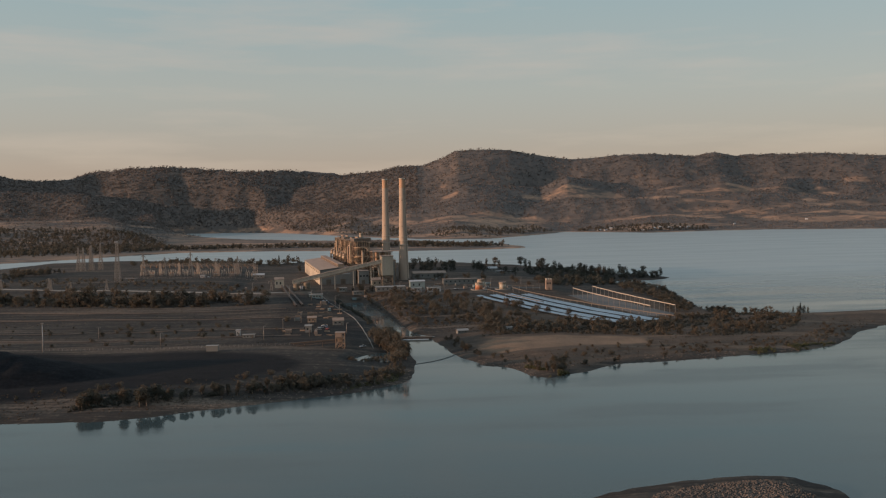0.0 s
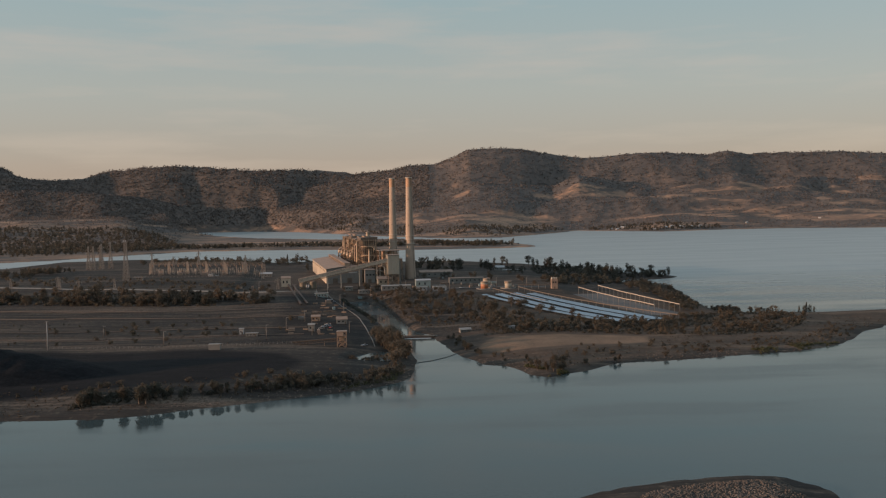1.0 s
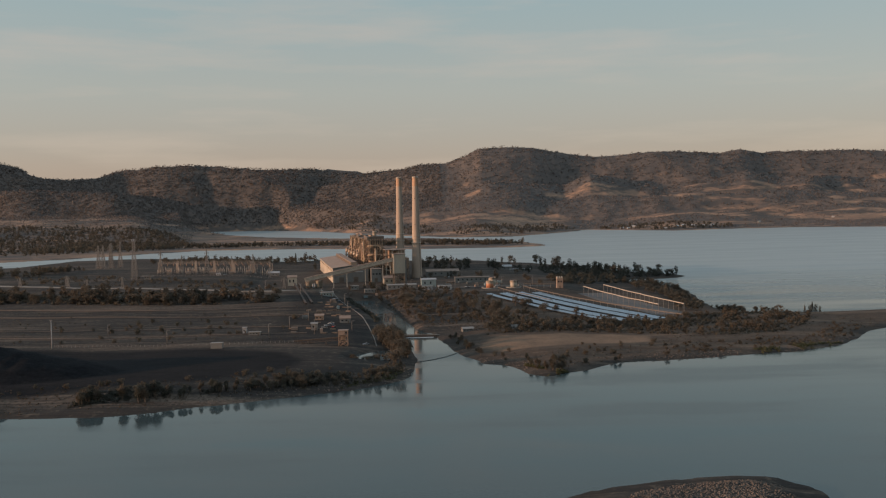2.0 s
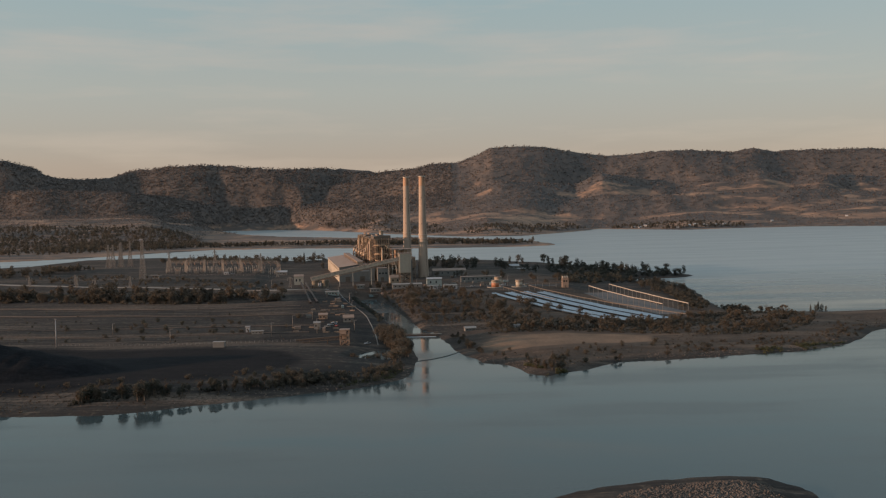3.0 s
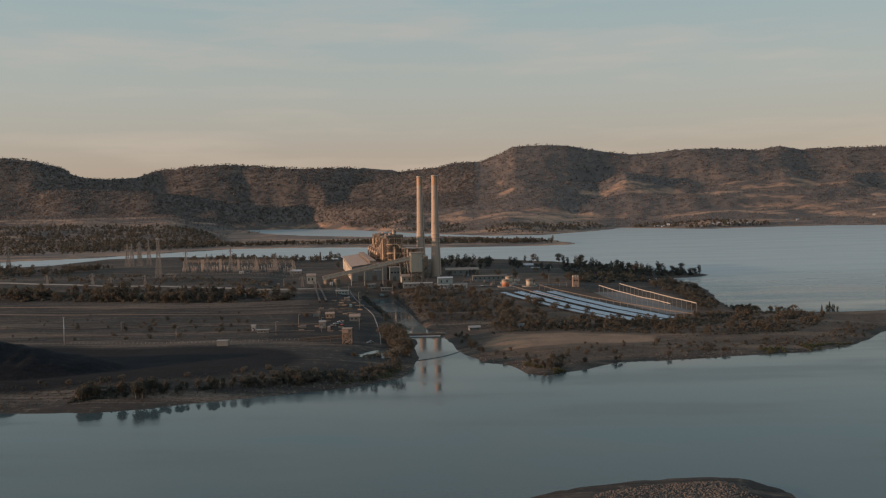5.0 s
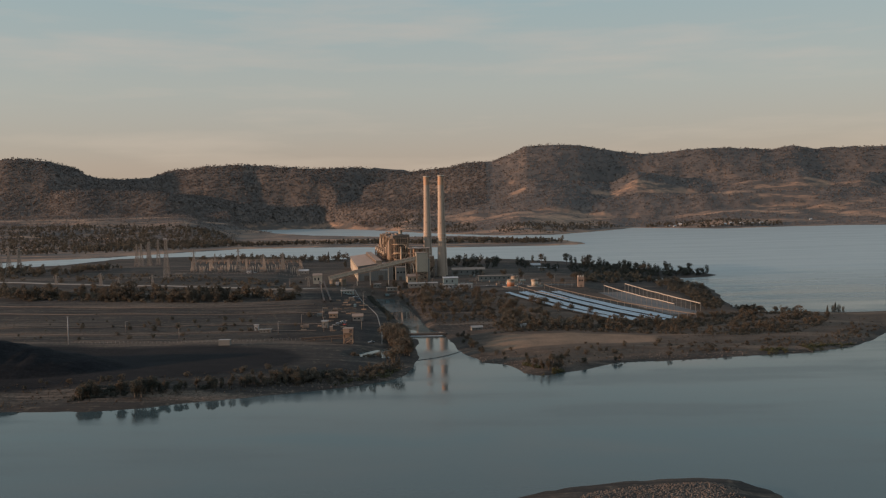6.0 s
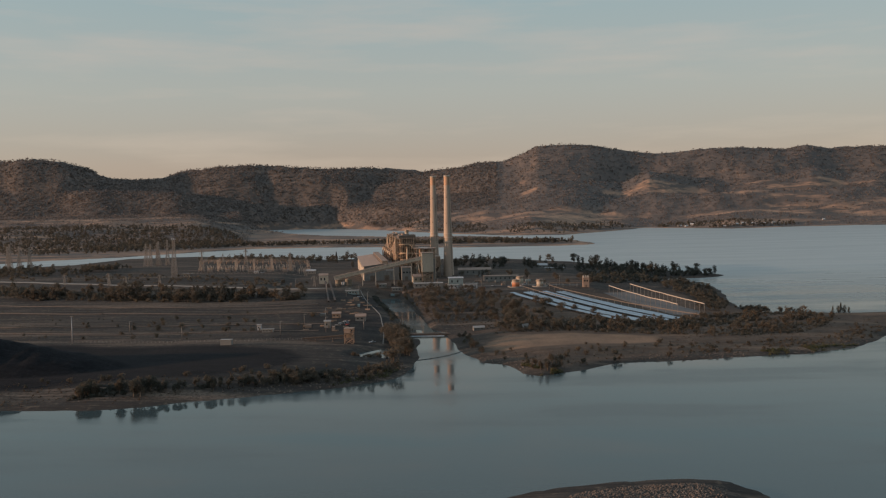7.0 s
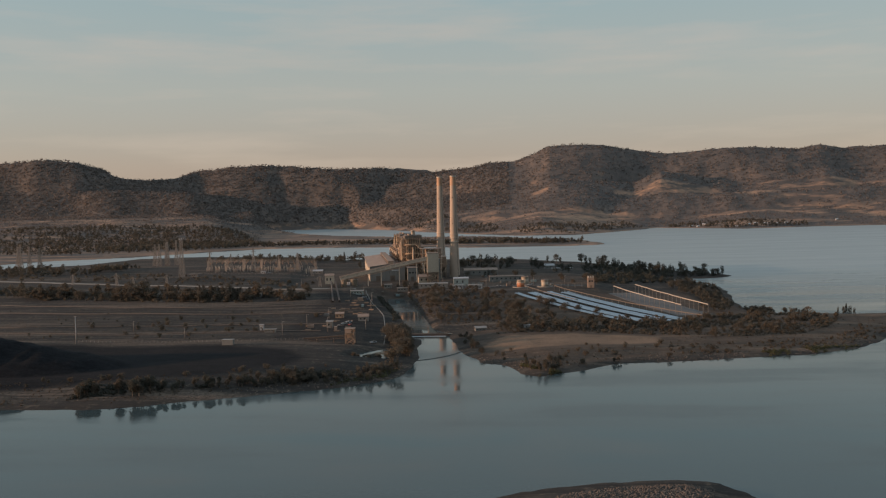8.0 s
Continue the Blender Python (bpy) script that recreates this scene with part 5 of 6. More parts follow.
for x, y, h in ((-70, 992, 12), (-30, 986, 11), (20, 986, 11), (74, 992, 12), (110, 1000, 11), (-150, 1005, 12), (-200, 1015, 11), (30, 1050, 11), (-115, 950, 11), (-122, 905, 11), (-118, 765, 10), (-128, 720, 10)):
    c = thing("lamp_post", (x, y, ground_z(x, y) - 0.3), "slim grey lamp post in the yard", "lamp post", "lamp posts")
    part("pole", lathe(bmesh.new(), [(0.2, 0), (0.1, h)], 8), GALV, c)
    part("lamp_arm", box(bmesh.new(), -0.1, 2.0, -0.12, 0.12, h, h + 0.2), GALV, c)

# ---- weir, channel and boom ----
sheet("channel_water", -100, -4, 705.6, 982, 1.3, STILL_WATER, "still brown-grey water held back by the weir")
weir = thing("weir", (-26, 704, 0), "low concrete weir across the channel mouth", "weir")
part("sill", box(bmesh.new(), -24, 20, -1.2, 1.6, -2, 1.5), BALLAST, weir)
part("crest_beam", box(bmesh.new(), -24, 20, -0.4, 0.6, 1.95, 2.3), DARK_STEEL, weir)
for k in range(9):
    part("pier", box(bmesh.new(), -23 + 5 * k, -22.4 + 5 * k, -0.8, 1.2, 1.5, 1.95), GRAVEL, weir)
part("foam_apron", box(bmesh.new(), -19, 17, -4.6, -1.2, -1.2, 0.12), FOAM, weir, "white water below the sill")
boom = thing("floating_boom", Matrix.Identity(4), "dark floating boom curved across the bay", "boom")
line = [Vector((-24, 588, 0.12)), Vector((-12, 596, 0.12)), Vector((-2, 607, 0.12)), Vector((4, 617, 0.12)), Vector((10, 630, 0.12))]
for a, b in zip(line, line[1:]):
    for k in range(4):
        part("float", tube(bmesh.new(), [a + (b - a) * (k / 4 + 0.01), a + (b - a) * ((k + 1) / 4 - 0.01)], 0.22, 8), BLACK, boom)

# ---- trees ----
def leaf_material(name, low, high, glow, through_light=0.4):
    """Thin leaves that pass part of the light that falls on their backs."""
    g = Graph(name)
    geo, info = g.n.new("ShaderNodeNewGeometry"), g.n.new("ShaderNodeObjectInfo")
    c = g.ramp(geo.outputs["Random Per Island"], (0.0, low), (0.7, high), (1.0, glow))
    c = g.mix(g.ramp(g.noise(g.world(), 0.03, 3), (0.38, 0.0), (0.62, 0.75)), c, tuple(v * 0.75 for v in low))
    c = g.mix(g.math("MULTIPLY", info.outputs["Random"], 0.45), c, glow)
    g.done(c, 0.75, 0, 0.25)
    thin, both = g.n.new("ShaderNodeBsdfTranslucent"), g.n.new("ShaderNodeMixShader")
    g.put(thin.inputs["Color"], c)
    both.inputs[0].default_value = through_light
    g.l.new(g.b.outputs[0], both.inputs[1])
    g.l.new(thin.outputs[0], both.inputs[2])
    g.l.new(both.outputs[0], g.n["Material Output"].inputs["Surface"])
    return g.mat


LEAF = leaf_material("olive_eucalypt_leaves", (0.086, 0.081, 0.066), (0.110, 0.099, 0.078), (0.135, 0.114, 0.085), 0.5)
LEAF_DARK = leaf_material("dark_pine_needles", (0.050, 0.054, 0.047), (0.068, 0.070, 0.059), (0.088, 0.085, 0.066))
LEAF_RUST = leaf_material("russet_shrub_leaves", (0.086, 0.076, 0.060), (0.110, 0.092, 0.070), (0.138, 0.107, 0.074), 0.5)
# far leaves are paler than near ones: distance haze put into the colour
LEAF_HAZED = leaf_material("hill_leaves_paled_for_haze", (0.162, 0.146, 0.136), (0.190, 0.166, 0.150), (0.222, 0.184, 0.157), 0.5)
BARK = worn("grey_brown_bark", (0.14, 0.11, 0.085), 0.6, 1.5, 0.9)


def leaf_cloud(seed, height, radius, lobes, leaves, size, low=0.28, cone=False, up=0.0):
    """Vertices and faces of a crown: tufts of leaves on the skin of uneven lobes."""
    r = np.random.default_rng(seed)
    if cone:
        z = height * (low + (0.98 - low) * r.random(leaves) ** 0.8)
        a = r.random(leaves) * 2 * np.pi
        rad = radius * (1.02 - (z / height - low) / (1 - low)) * (0.55 + 0.5 * r.random(leaves)) * (0.8 + 0.3 * np.sin(3 * a + seed))
        mid = np.stack([rad * np.cos(a), rad * np.sin(a), z], 1)
    else:
        c = r.normal(size=(lobes, 3))
        c /= np.linalg.norm(c, axis=1)[:, None]
        c *= (0.35 + 0.4 * r.random((lobes, 1)))
        cz = height * (low + (1 - low) * 0.5)
        centre = c * [radius, radius, height * (1 - low) * 0.5] + [0, 0, cz]
        lr = radius * (0.36 + 0.30 * r.random(lobes))
        k = r.integers(0, lobes, leaves)
        d = r.normal(size=(leaves, 3))
        d /= np.linalg.norm(d, axis=1)[:, None]
        mid = centre[k] + d * (lr[k] * (0.6 + 0.45 * r.random(leaves)))[:, None] * [1, 1, 0.8]
    out_ = d if not cone else np.stack([np.cos(a), np.sin(a), 0 * a + 0.35], 1)
    face = out_ / np.linalg.norm(out_, axis=1)[:, None] + 0.6 * r.normal(size=(leaves, 3))
    face[:, 2] += up
    u = np.cross(face, r.normal(size=(leaves, 3)))
    u /= np.linalg.norm(u, axis=1)[:, None]
    w = np.cross(face, u)
    w /= np.linalg.norm(w, axis=1)[:, None]
    s = size * (0.55 + 0.9 * r.random((leaves, 1)))
    quad = np.stack([mid - u * s, mid - w * s * 0.75, mid + u * s, mid + w * s * 0.75], 1)[:, ::-1]
    return quad.reshape(-1, 3)


def cloud_mesh(name, verts, material):
    me = bpy.data.meshes.new(name)
    n = len(verts) // 4
    me.vertices.add(len(verts))
    me.vertices.foreach_set("co", verts.astype(np.float32).ravel())
    me.loops.add(4 * n)
    me.loops.foreach_set("vertex_index", np.arange(4 * n, dtype=np.int32))
    me.polygons.add(n)
    me.polygons.foreach_set("loop_start", np.arange(0, 4 * n, 4, dtype=np.int32))
    me.update(calc_edges=True)
    me.materials.append(material)
    return me


def trunk_mesh(seed, height, r):
    rng = random.Random(seed)
    bm = bmesh.new()

    def limb(a, b, r0, r1):
        way = Vector(b) - Vector(a)
        m = Matrix.Translation(a) @ way.to_track_quat("Z", "Y").to_matrix().to_4x4() @ Matrix.Translation((0, 0, way.length / 2))
        bmesh.ops.create_cone(bm, cap_ends=True, segments=7, radius1=r0, radius2=r1, depth=way.length, matrix=m)

    fork = (rng.uniform(-0.3, 0.3), rng.uniform(-0.3, 0.3), height * 0.42)
    limb((0, 0, -0.6), fork, r, r * 0.7)
    for k in range(4):
        a = 2 * math.pi * k / 4 + rng.random()
        s = height * rng.uniform(0.12, 0.24)
        limb(fork, (s * math.cos(a), s * math.sin(a), height * rng.uniform(0.62, 0.82)), r * 0.55, r * 0.15)
    return mesh_of("trunk", bm, BARK)


KINDS = []
for seed, h, r, lobes, n, size, mat, cone, label in (
        (1, 13, 5.0, 16, 820, 0.40, LEAF, False, "spreading olive-green eucalypt on dry ground"), (2, 16, 4.8, 18, 860, 0.40, LEAF, False, "tall olive-green eucalypt on dry ground"),
        (3, 11, 4.4, 14, 700, 0.385, LEAF_RUST, False, "russet-tinted broad tree on dry ground"), (4, 14, 3.8, 14, 700, 0.385, LEAF_DARK, False, "dark narrow evergreen tree on dry ground"),
        (5, 9, 4.2, 13, 620, 0.375, LEAF, False, "low rounded olive tree on dry ground"), (6, 15, 3.4, 1, 640, 0.40, LEAF_DARK, True, "dark conical pine on dry ground"),
        (7, 11, 2.7, 26, 720, 0.32, LEAF_RUST, False, "upright feathery russet tree on the shore"), (8, 10, 2.6, 26, 680, 0.32, LEAF_DARK, False, "upright feathery dark tree on the shore")):
    KINDS.append((label, trunk_mesh(seed, h, 0.34), cloud_mesh("crown", leaf_cloud(seed, h, r, lobes, n, size, 0.08 if not cone else 0.03, cone), mat)))


def tree(x, y, z, kind, s, turn):
    label, trunk, crown = KINDS[kind]
    c = thing("tree", Matrix.Translation((x, y, z - 0.1)) @ Matrix.Rotation(turn, 4, "Z") @ Matrix.Diagonal((s * random.uniform(0.9, 1.15), s * random.uniform(0.9, 1.15), s, 1)), label, "tree", "trees")
    for n_, me in (("trunk", trunk), ("crown", crown)):
        o = new(n_, me)
        o.parent = c


BUSHES = [(label, trunk, cloud_mesh("foliage", leaf_cloud(seed, 3.4, 2.3, 9, 300, 0.25, 0.0), mat)) for label, trunk, seed, mat in (("russet rounded shrub in dry grass", trunk_mesh(31, 3, 0.14), 31, LEAF_RUST), ("olive rounded shrub in dry grass", trunk_mesh(32, 3, 0.14), 32, LEAF), ("dark rounded shrub in dry grass", trunk_mesh(33, 3, 0.14), 33, LEAF_DARK))]


def shrub(x, y, z, kind, s, turn):
    label, stem, foliage = BUSHES[kind]
    c = thing("shrub", Matrix.Translation((x, y, z - 0.1)) @ Matrix.Rotation(turn, 4, "Z") @ Matrix.Diagonal((s * 1.1, s, s, 1)), label, "shrub", "shrubs")
    for n_, me in (("stem", stem), ("foliage", foliage)):
        o = new(n_, me)
        o.parent = c


# plainer crowns for woods, by the thousand
WOOD_KINDS = {"tree": [leaf_cloud(50 + k, 12, 4.3, 10, 120, 0.80, 0.05) for k in range(6)], "dark": [leaf_cloud(60 + k, 12, 4.0, 10, 110, 0.80, 0.05) for k in range(4)],
              "shrub": [leaf_cloud(70 + k, 3.0, 2.5, 6, 40, 0.58, 0.0) for k in range(5)], "far": [leaf_cloud(80 + k, 7.5, 9.5, 5, 5, 4.0, 0.0, up=1.2) for k in range(8)],
              "mid": [leaf_cloud(100 + k, 12, 4.6, 8, 34, 1.7, 0.03) for k in range(6)]}


def scatter(poly, count, seed, keep=None):
    """Random places inside poly, with gaps."""
    r = np.random.default_rng(seed)
    p = np.array(poly, float)
    got = np.zeros((0, 2))
    while len(got) < count:
        q = p.min(0) + r.random((count * 3, 2)) * (p.max(0) - p.min(0))
        ok = inland(poly, q[:, 0], q[:, 1]) > 0
        ok &= rough(q[:, 0], q[:, 1], 30, seed, 3) > -0.22
        if keep is not None:
            ok &= keep(q[:, 0], q[:, 1])
        got = np.vstack([got, q[ok]])
        if not ok.any():
            break
    return got[:count]


def dry(low):
    return lambda x, y: land(x, y)[0] > low


def woods(name, kind, material, places, size, label, seed):
    """Many trees in one mesh; size is one number or one for each tree."""
    r = np.random.default_rng(seed)
    n = len(places)
    z = land(places[:, 0], places[:, 1])[0]
    shapes = np.stack(WOOD_KINDS[kind])[r.integers(len(WOOD_KINDS[kind]), size=n)]
    a, grow, tall = r.random(n) * 6.28, np.broadcast_to(size, n) * (0.6 + 0.8 * r.random(n)), 0.8 + 0.4 * r.random(n)
    ca, sa = (np.cos(a) * grow)[:, None], (np.sin(a) * grow)[:, None]
    vx, vy, vz = shapes[..., 0], shapes[..., 1], shapes[..., 2]
    verts = np.stack([vx * ca - vy * sa + places[:, :1], vx * sa + vy * ca + places[:, 1:], vz * (grow * tall)[:, None] + z[:, None] - 0.2], -1)
    ob = new(name, cloud_mesh(name, verts.reshape(-1, 3), material))
    tagged(ob, label, {"shrub": "shrubs", "tussock": "grass", "reed": "reeds"}.get(kind, "trees"), kind="stuff")


rng = random.Random(77)


def stand(poly, count, seed, kinds, lo, hi, low=1.2):
    pts = scatter(poly, count, seed, dry(low))
    zs = land(pts[:, 0], pts[:, 1])[0]
    for (x, y), z in zip(pts, zs):
        tree(x, y, z, rng.choice(kinds), rng.uniform(lo, hi), rng.uniform(0, 6.28))


def thicket(poly, count, seed, kinds, lo, hi, low=0.9):
    pts = scatter(poly, count, seed, dry(low))
    zs = land(pts[:, 0], pts[:, 1])[0]
    for (x, y), z in zip(pts, zs):
        shrub(x, y, z, rng.choice(kinds), rng.uniform(lo, hi), rng.uniform(0, 6.28))


GROVE_WEST = [(-37, 560), (-33, 560), (-27, 585), (-29, 640), (-39, 674), (-54, 668), (-45, 636), (-36, 606)]
stand(GROVE_WEST, 34, 101, (0, 1, 2, 4), 0.85, 1.25)
stand([(-112, 494), (-84, 502), (-82, 525), (-112, 515)], 8, 102, (2, 4, 0), 0.38, 0.62)
woods("shore_wood", "tree", LEAF, scatter([(-104, 496), (-50, 513), (-32, 534), (-29, 566), (-38, 560), (-62, 532), (-106, 516)], 130, 221, dry(0.8)), 0.38, "dense olive scrub along the western shore", 31)
stand([(-206, 467), (-184, 465), (-181, 479), (-204, 482)], 26, 103, (6, 6, 7), 0.6, 0.9)
stand([(-174, 471), (-165, 473), (-165, 481), (-174, 480)], 8, 126, (6, 6, 7), 0.85, 1.15)
stand([(-163, 475), (-128, 489), (-110, 497), (-112, 505), (-132, 499), (-164, 485)], 24, 127, (7, 7, 6), 0.45, 0.75)
stand([(-128, 492), (-80, 506), (-84, 514), (-128, 502)], 18, 104, (6, 7, 4), 0.45, 0.75)
TREE_BELT = [(-480, 915), (-370, 892), (-280, 878), (-170, 880), (-168, 915), (-290, 925), (-380, 950), (-490, 975)]
stand(TREE_BELT, 40, 105, (0, 1, 2, 2), 0.7, 1.1)
EAST_BANK = [(-72, 960), (-40, 860), (-22, 760), (0, 735), (40, 760), (60, 860), (52, 905), (20, 955), (-30, 975)]
stand(EAST_BANK, 36, 106, (0, 2, 4, 2), 0.5, 1.0)
stand([(2, 690), (8, 650), (16, 615), (26, 590), (34, 594), (22, 625), (14, 660), (10, 695)], 18, 128, (4, 7, 2), 0.35, 0.6, 0.7)
stand([(58, 538), (70, 542), (92, 560), (84, 572), (62, 560)], 14, 129, (6, 7, 4), 0.45, 0.8, 0.5)
stand([(34, 588), (46, 562), (56, 540), (62, 538), (60, 562), (48, 590)], 12, 131, (7, 7, 6), 0.32, 0.55, 0.5)
stand([(92, 558), (128, 577), (134, 588), (104, 578)], 8, 132, (6, 2, 7), 0.3, 0.45, 0.5)
stand([(30, 735), (70, 760), (130, 770), (120, 800), (70, 870), (50, 860)], 28, 107, (0, 2, 4), 0.6, 1.05)
stand([(255, 1205), (310, 1205), (345, 1215), (350, 1245), (290, 1310), (220, 1390), (180, 1400), (210, 1300)], 14, 108, (0, 3, 3, 5, 1), 0.7, 1.15)
stand([(-20, 1340), (40, 1380), (110, 1350), (100, 1260), (60, 1200), (30, 1100), (70, 1080), (20, 1190), (-20, 1240)], 16, 109, (3, 0, 1), 0.85, 1.3)
thicket([(20, 600), (60, 545), (100, 570), (200, 600), (180, 625), (60, 612)], 30, 110, (0, 1, 1), 0.5, 1.1)
thicket([(-250, 486), (-130, 500), (-60, 520), (-60, 545), (-140, 525), (-250, 502)], 26, 111, (0, 1, 2), 0.5, 1.1)
thicket([(-68, 580), (-40, 582), (-38, 624), (-70, 620)], 16, 130, (0, 1, 2), 0.5, 1.0)
thicket([(-330, 660), (-130, 660), (-130, 780), (-330, 780)], 34, 112, (2, 1), 0.7, 1.5)
for x, y, kind, s in ((338, 1222, 3, 0.75), (345, 1228, 3, 1.0), (330, 1220, 3, 0.7), (322, 1226, 0, 0.75), (312, 1218, 3, 0.65), (302, 1216, 4, 0.8), (352, 812, 5, 0.72), (349, 810, 3, 0.55), (355, 811, 3, 0.6), (358, 809, 3, 0.45), (344, 810, 5, 0.5), (113, 1405, 3, 0.9), (127, 1402, 1, 1.1), (133, 1400, 3, 0.8), (163, 1365, 1, 1.35), (170, 1362, 3, 1.15), (176, 1358, 3, 0.95), (186, 1335, 3, 1.25), (192, 1330, 0, 1.1), (206, 1306, 3, 1.2), (212, 1300, 3, 1.0), (236, 1262, 1, 1.2), (243, 1256, 3, 1.1), (250, 1250, 1, 1.0), (258, 1246, 0, 1.1), (266, 1240, 3, 1.0), (290, 1222, 1, 1.15), (296, 1226, 3, 0.8), (-228, 1460, 5, 1.3), (-316, 1500, 1, 1.2), (-180, 1330, 3, 0.9), (-345, 905, 1, 1.5), (-352, 900, 3, 1.35)):
    tree(x, y, ground_z(x, y), kind, s, rng.uniform(0, 6))

stand([(-104, 1000), (-62, 996), (-60, 1020), (-80, 1034), (-104, 1020)], 9, 121, (0, 3, 2), 0.45, 0.75)
stand([(0, 1080), (80, 1090), (96, 1150), (40, 1158), (-10, 1130)], 10, 122, (0, 3, 3), 0.55, 0.9)
stand([(-232, 1000), (-190, 990), (-188, 1060), (-230, 1070)], 8, 123, (2, 4), 0.45, 0.7)
stand([(100, 1000), (150, 990), (160, 1060), (110, 1080)], 9, 124, (2, 0, 2), 0.6, 0.9)
woods("beach_scrub", "shrub", LEAF_DARK, scatter([(-208, 464), (-130, 492), (-60, 520), (-62, 535), (-130, 512), (-208, 486)], 380, 241, dry(1.0)), 0.6, "dark low scrub above the western beach", 51)
woods("bank_hedge", "shrub", LEAF_DARK, scatter([(-52, 712), (-48, 716), (-57, 790), (-73, 864), (-88, 926), (-97, 968), (-102, 964), (-94, 926), (-79, 864), (-63, 790)], 170, 242, dry(1.6)), 0.8, "dark hedge of scrub along the channel bank", 52)
woods("belt_wood", "tree", LEAF_RUST, scatter(TREE_BELT, 190, 201), 0.85, "dense belt of olive-brown trees along the road", 1)
woods("belt_wood", "tree", LEAF, scatter([(-640, 960), (-480, 920), (-480, 985), (-640, 1040)], 120, 202), 0.85, "dense belt of olive-brown trees along the road", 2)
woods("bank_wood", "tree", LEAF_RUST, scatter(EAST_BANK, 150, 203, dry(2)), 0.52, "russet scrub wood above the channel", 3)
SCRUB = [(40, 740), (130, 770), (150, 730), (215, 760), (270, 790), (312, 796), (318, 740), (296, 700), (262, 662), (200, 648), (155, 665), (90, 685), (30, 680)]
woods("scrub", "tree", LEAF_RUST, scatter(SCRUB, 230, 204, dry(2.2)), 0.45, "russet scrub covering the headland", 4)
woods("scrub", "shrub", LEAF, scatter(SCRUB, 1500, 205, dry(1.5)), 0.62, "olive scrub covering the headland", 5)
woods("shore_scrub", "shrub", LEAF_RUST, scatter([(140, 590), (250, 605), (320, 660), (370, 720), (330, 720), (270, 640), (160, 615)], 200, 206, dry(0.8)), 0.55, "low russet scrub behind the stony shore", 6)
woods("scrub_trees", "tree", LEAF, scatter([(28, 690), (90, 690), (190, 690), (196, 712), (150, 732), (120, 745), (80, 760), (40, 750)], 150, 219, dry(2)), 0.52, "soft brown thicket below the solar mirrors", 19)
BAY = [(232, 790), (262, 830), (262, 890), (284, 1000), (286, 1040), (262, 1060), (225, 1060), (225, 960), (240, 880), (218, 800)]
woods("bank_scrub", "shrub", LEAF, scatter(EAST_BANK, 260, 231, dry(2)), 0.6, "olive undergrowth above the channel", 41)
woods("belt_scrub", "shrub", LEAF, scatter(TREE_BELT, 520, 232), 1.0, "undergrowth below the tree belt", 42)
woods("cape_scrub", "shrub", LEAF_DARK, scatter([(140, 1020), (260, 1060), (345, 1222), (230, 1380), (160, 1330)], 500, 233, dry(1.5)), 1.1, "dark undergrowth on the cape", 43)
woods("bay_wood", "tree", LEAF, scatter(BAY, 220, 207, dry(1)), 0.6, "olive wood along the bay", 7)
woods("bay_wood", "tree", LEAF, scatter([(262, 796), (338, 796), (336, 806), (262, 822)], 80, 217, dry(0.5)), 0.42, "thin line of olive trees on the far bank", 17)
woods("cape_wood", "dark", LEAF_DARK, scatter([(140, 1020), (215, 1010), (260, 1170), (300, 1202), (345, 1222), (300, 1300), (230, 1380), (160, 1330), (190, 1180)], 300, 208, dry(1.5)), 0.6, "dark evergreen wood on the cape", 8)
woods("station_trees", "dark", LEAF_DARK, scatter([(-25, 1300), (60, 1200), (110, 1120), (140, 1200), (120, 1360), (20, 1440), (-30, 1430)], 60, 209), 0.85, "dark trees behind the power station", 9)
woods("yard_trees", "tree", LEAF, scatter([(-72, 985), (-24, 975), (-22, 1000), (-70, 1012)], 26, 210), 0.3, "low trees below the transfer tower", 10)
woods("north_wood", "dark", LEAF, scatter([(-440, 1500), (-330, 1480), (-210, 1440), (-190, 1470), (-220, 1560), (-420, 1620), (-520, 1600)], 190, 211, dry(2)), 0.9, "dark wood behind the switchyard", 11)
woods("north_wood", "tree", LEAF, scatter([(-820, 1190), (-640, 1170), (-560, 1200), (-500, 1330), (-560, 1350), (-740, 1330), (-820, 1290)], 330, 212, dry(2)), 0.72, "olive wood on the low hill", 12)
woods("plain_trees", "shrub", LEAF, scatter([(-640, 1130), (-230, 1010), (-230, 1090), (-420, 1190), (-640, 1240)], 160, 213), 1.2, "scattered shrubs on the dry plain", 13)
woods("field_shrubs", "shrub", LEAF_DARK, scatter([(-520, 650), (-130, 650), (-130, 850), (-520, 880)], 70, 214), 0.5, "scattered low shrubs between the tracks", 14)
woods("spit_wood", "mid", LEAF, scatter([(-1100, 2250), (-640, 2440), (-400, 2450), (-60, 2350), (200, 2290), (270, 2300), (200, 2400), (0, 2500), (-330, 2560), (-640, 2600), (-1100, 2800)], 1500, 215, dry(1.0)), 0.85, "dark wood along the far spit", 15)
woods("shore_forest", "mid", LEAF, scatter([(-1700, 2300), (-1050, 2120), (-760, 2260), (-680, 2480), (-830, 3000), (-1050, 3600), (-2000, 3600)], 2000, 218, dry(1)), 1.0, "dense brown wood on the far western shore", 18)
woods("spit_trees", "tree", LEAF, scatter([(-300, 2400), (200, 2290), (270, 2310), (240, 2400), (-200, 2500)], 120, 216, dry(1)), 1.0, "row of trees on the tip of the spit", 16)


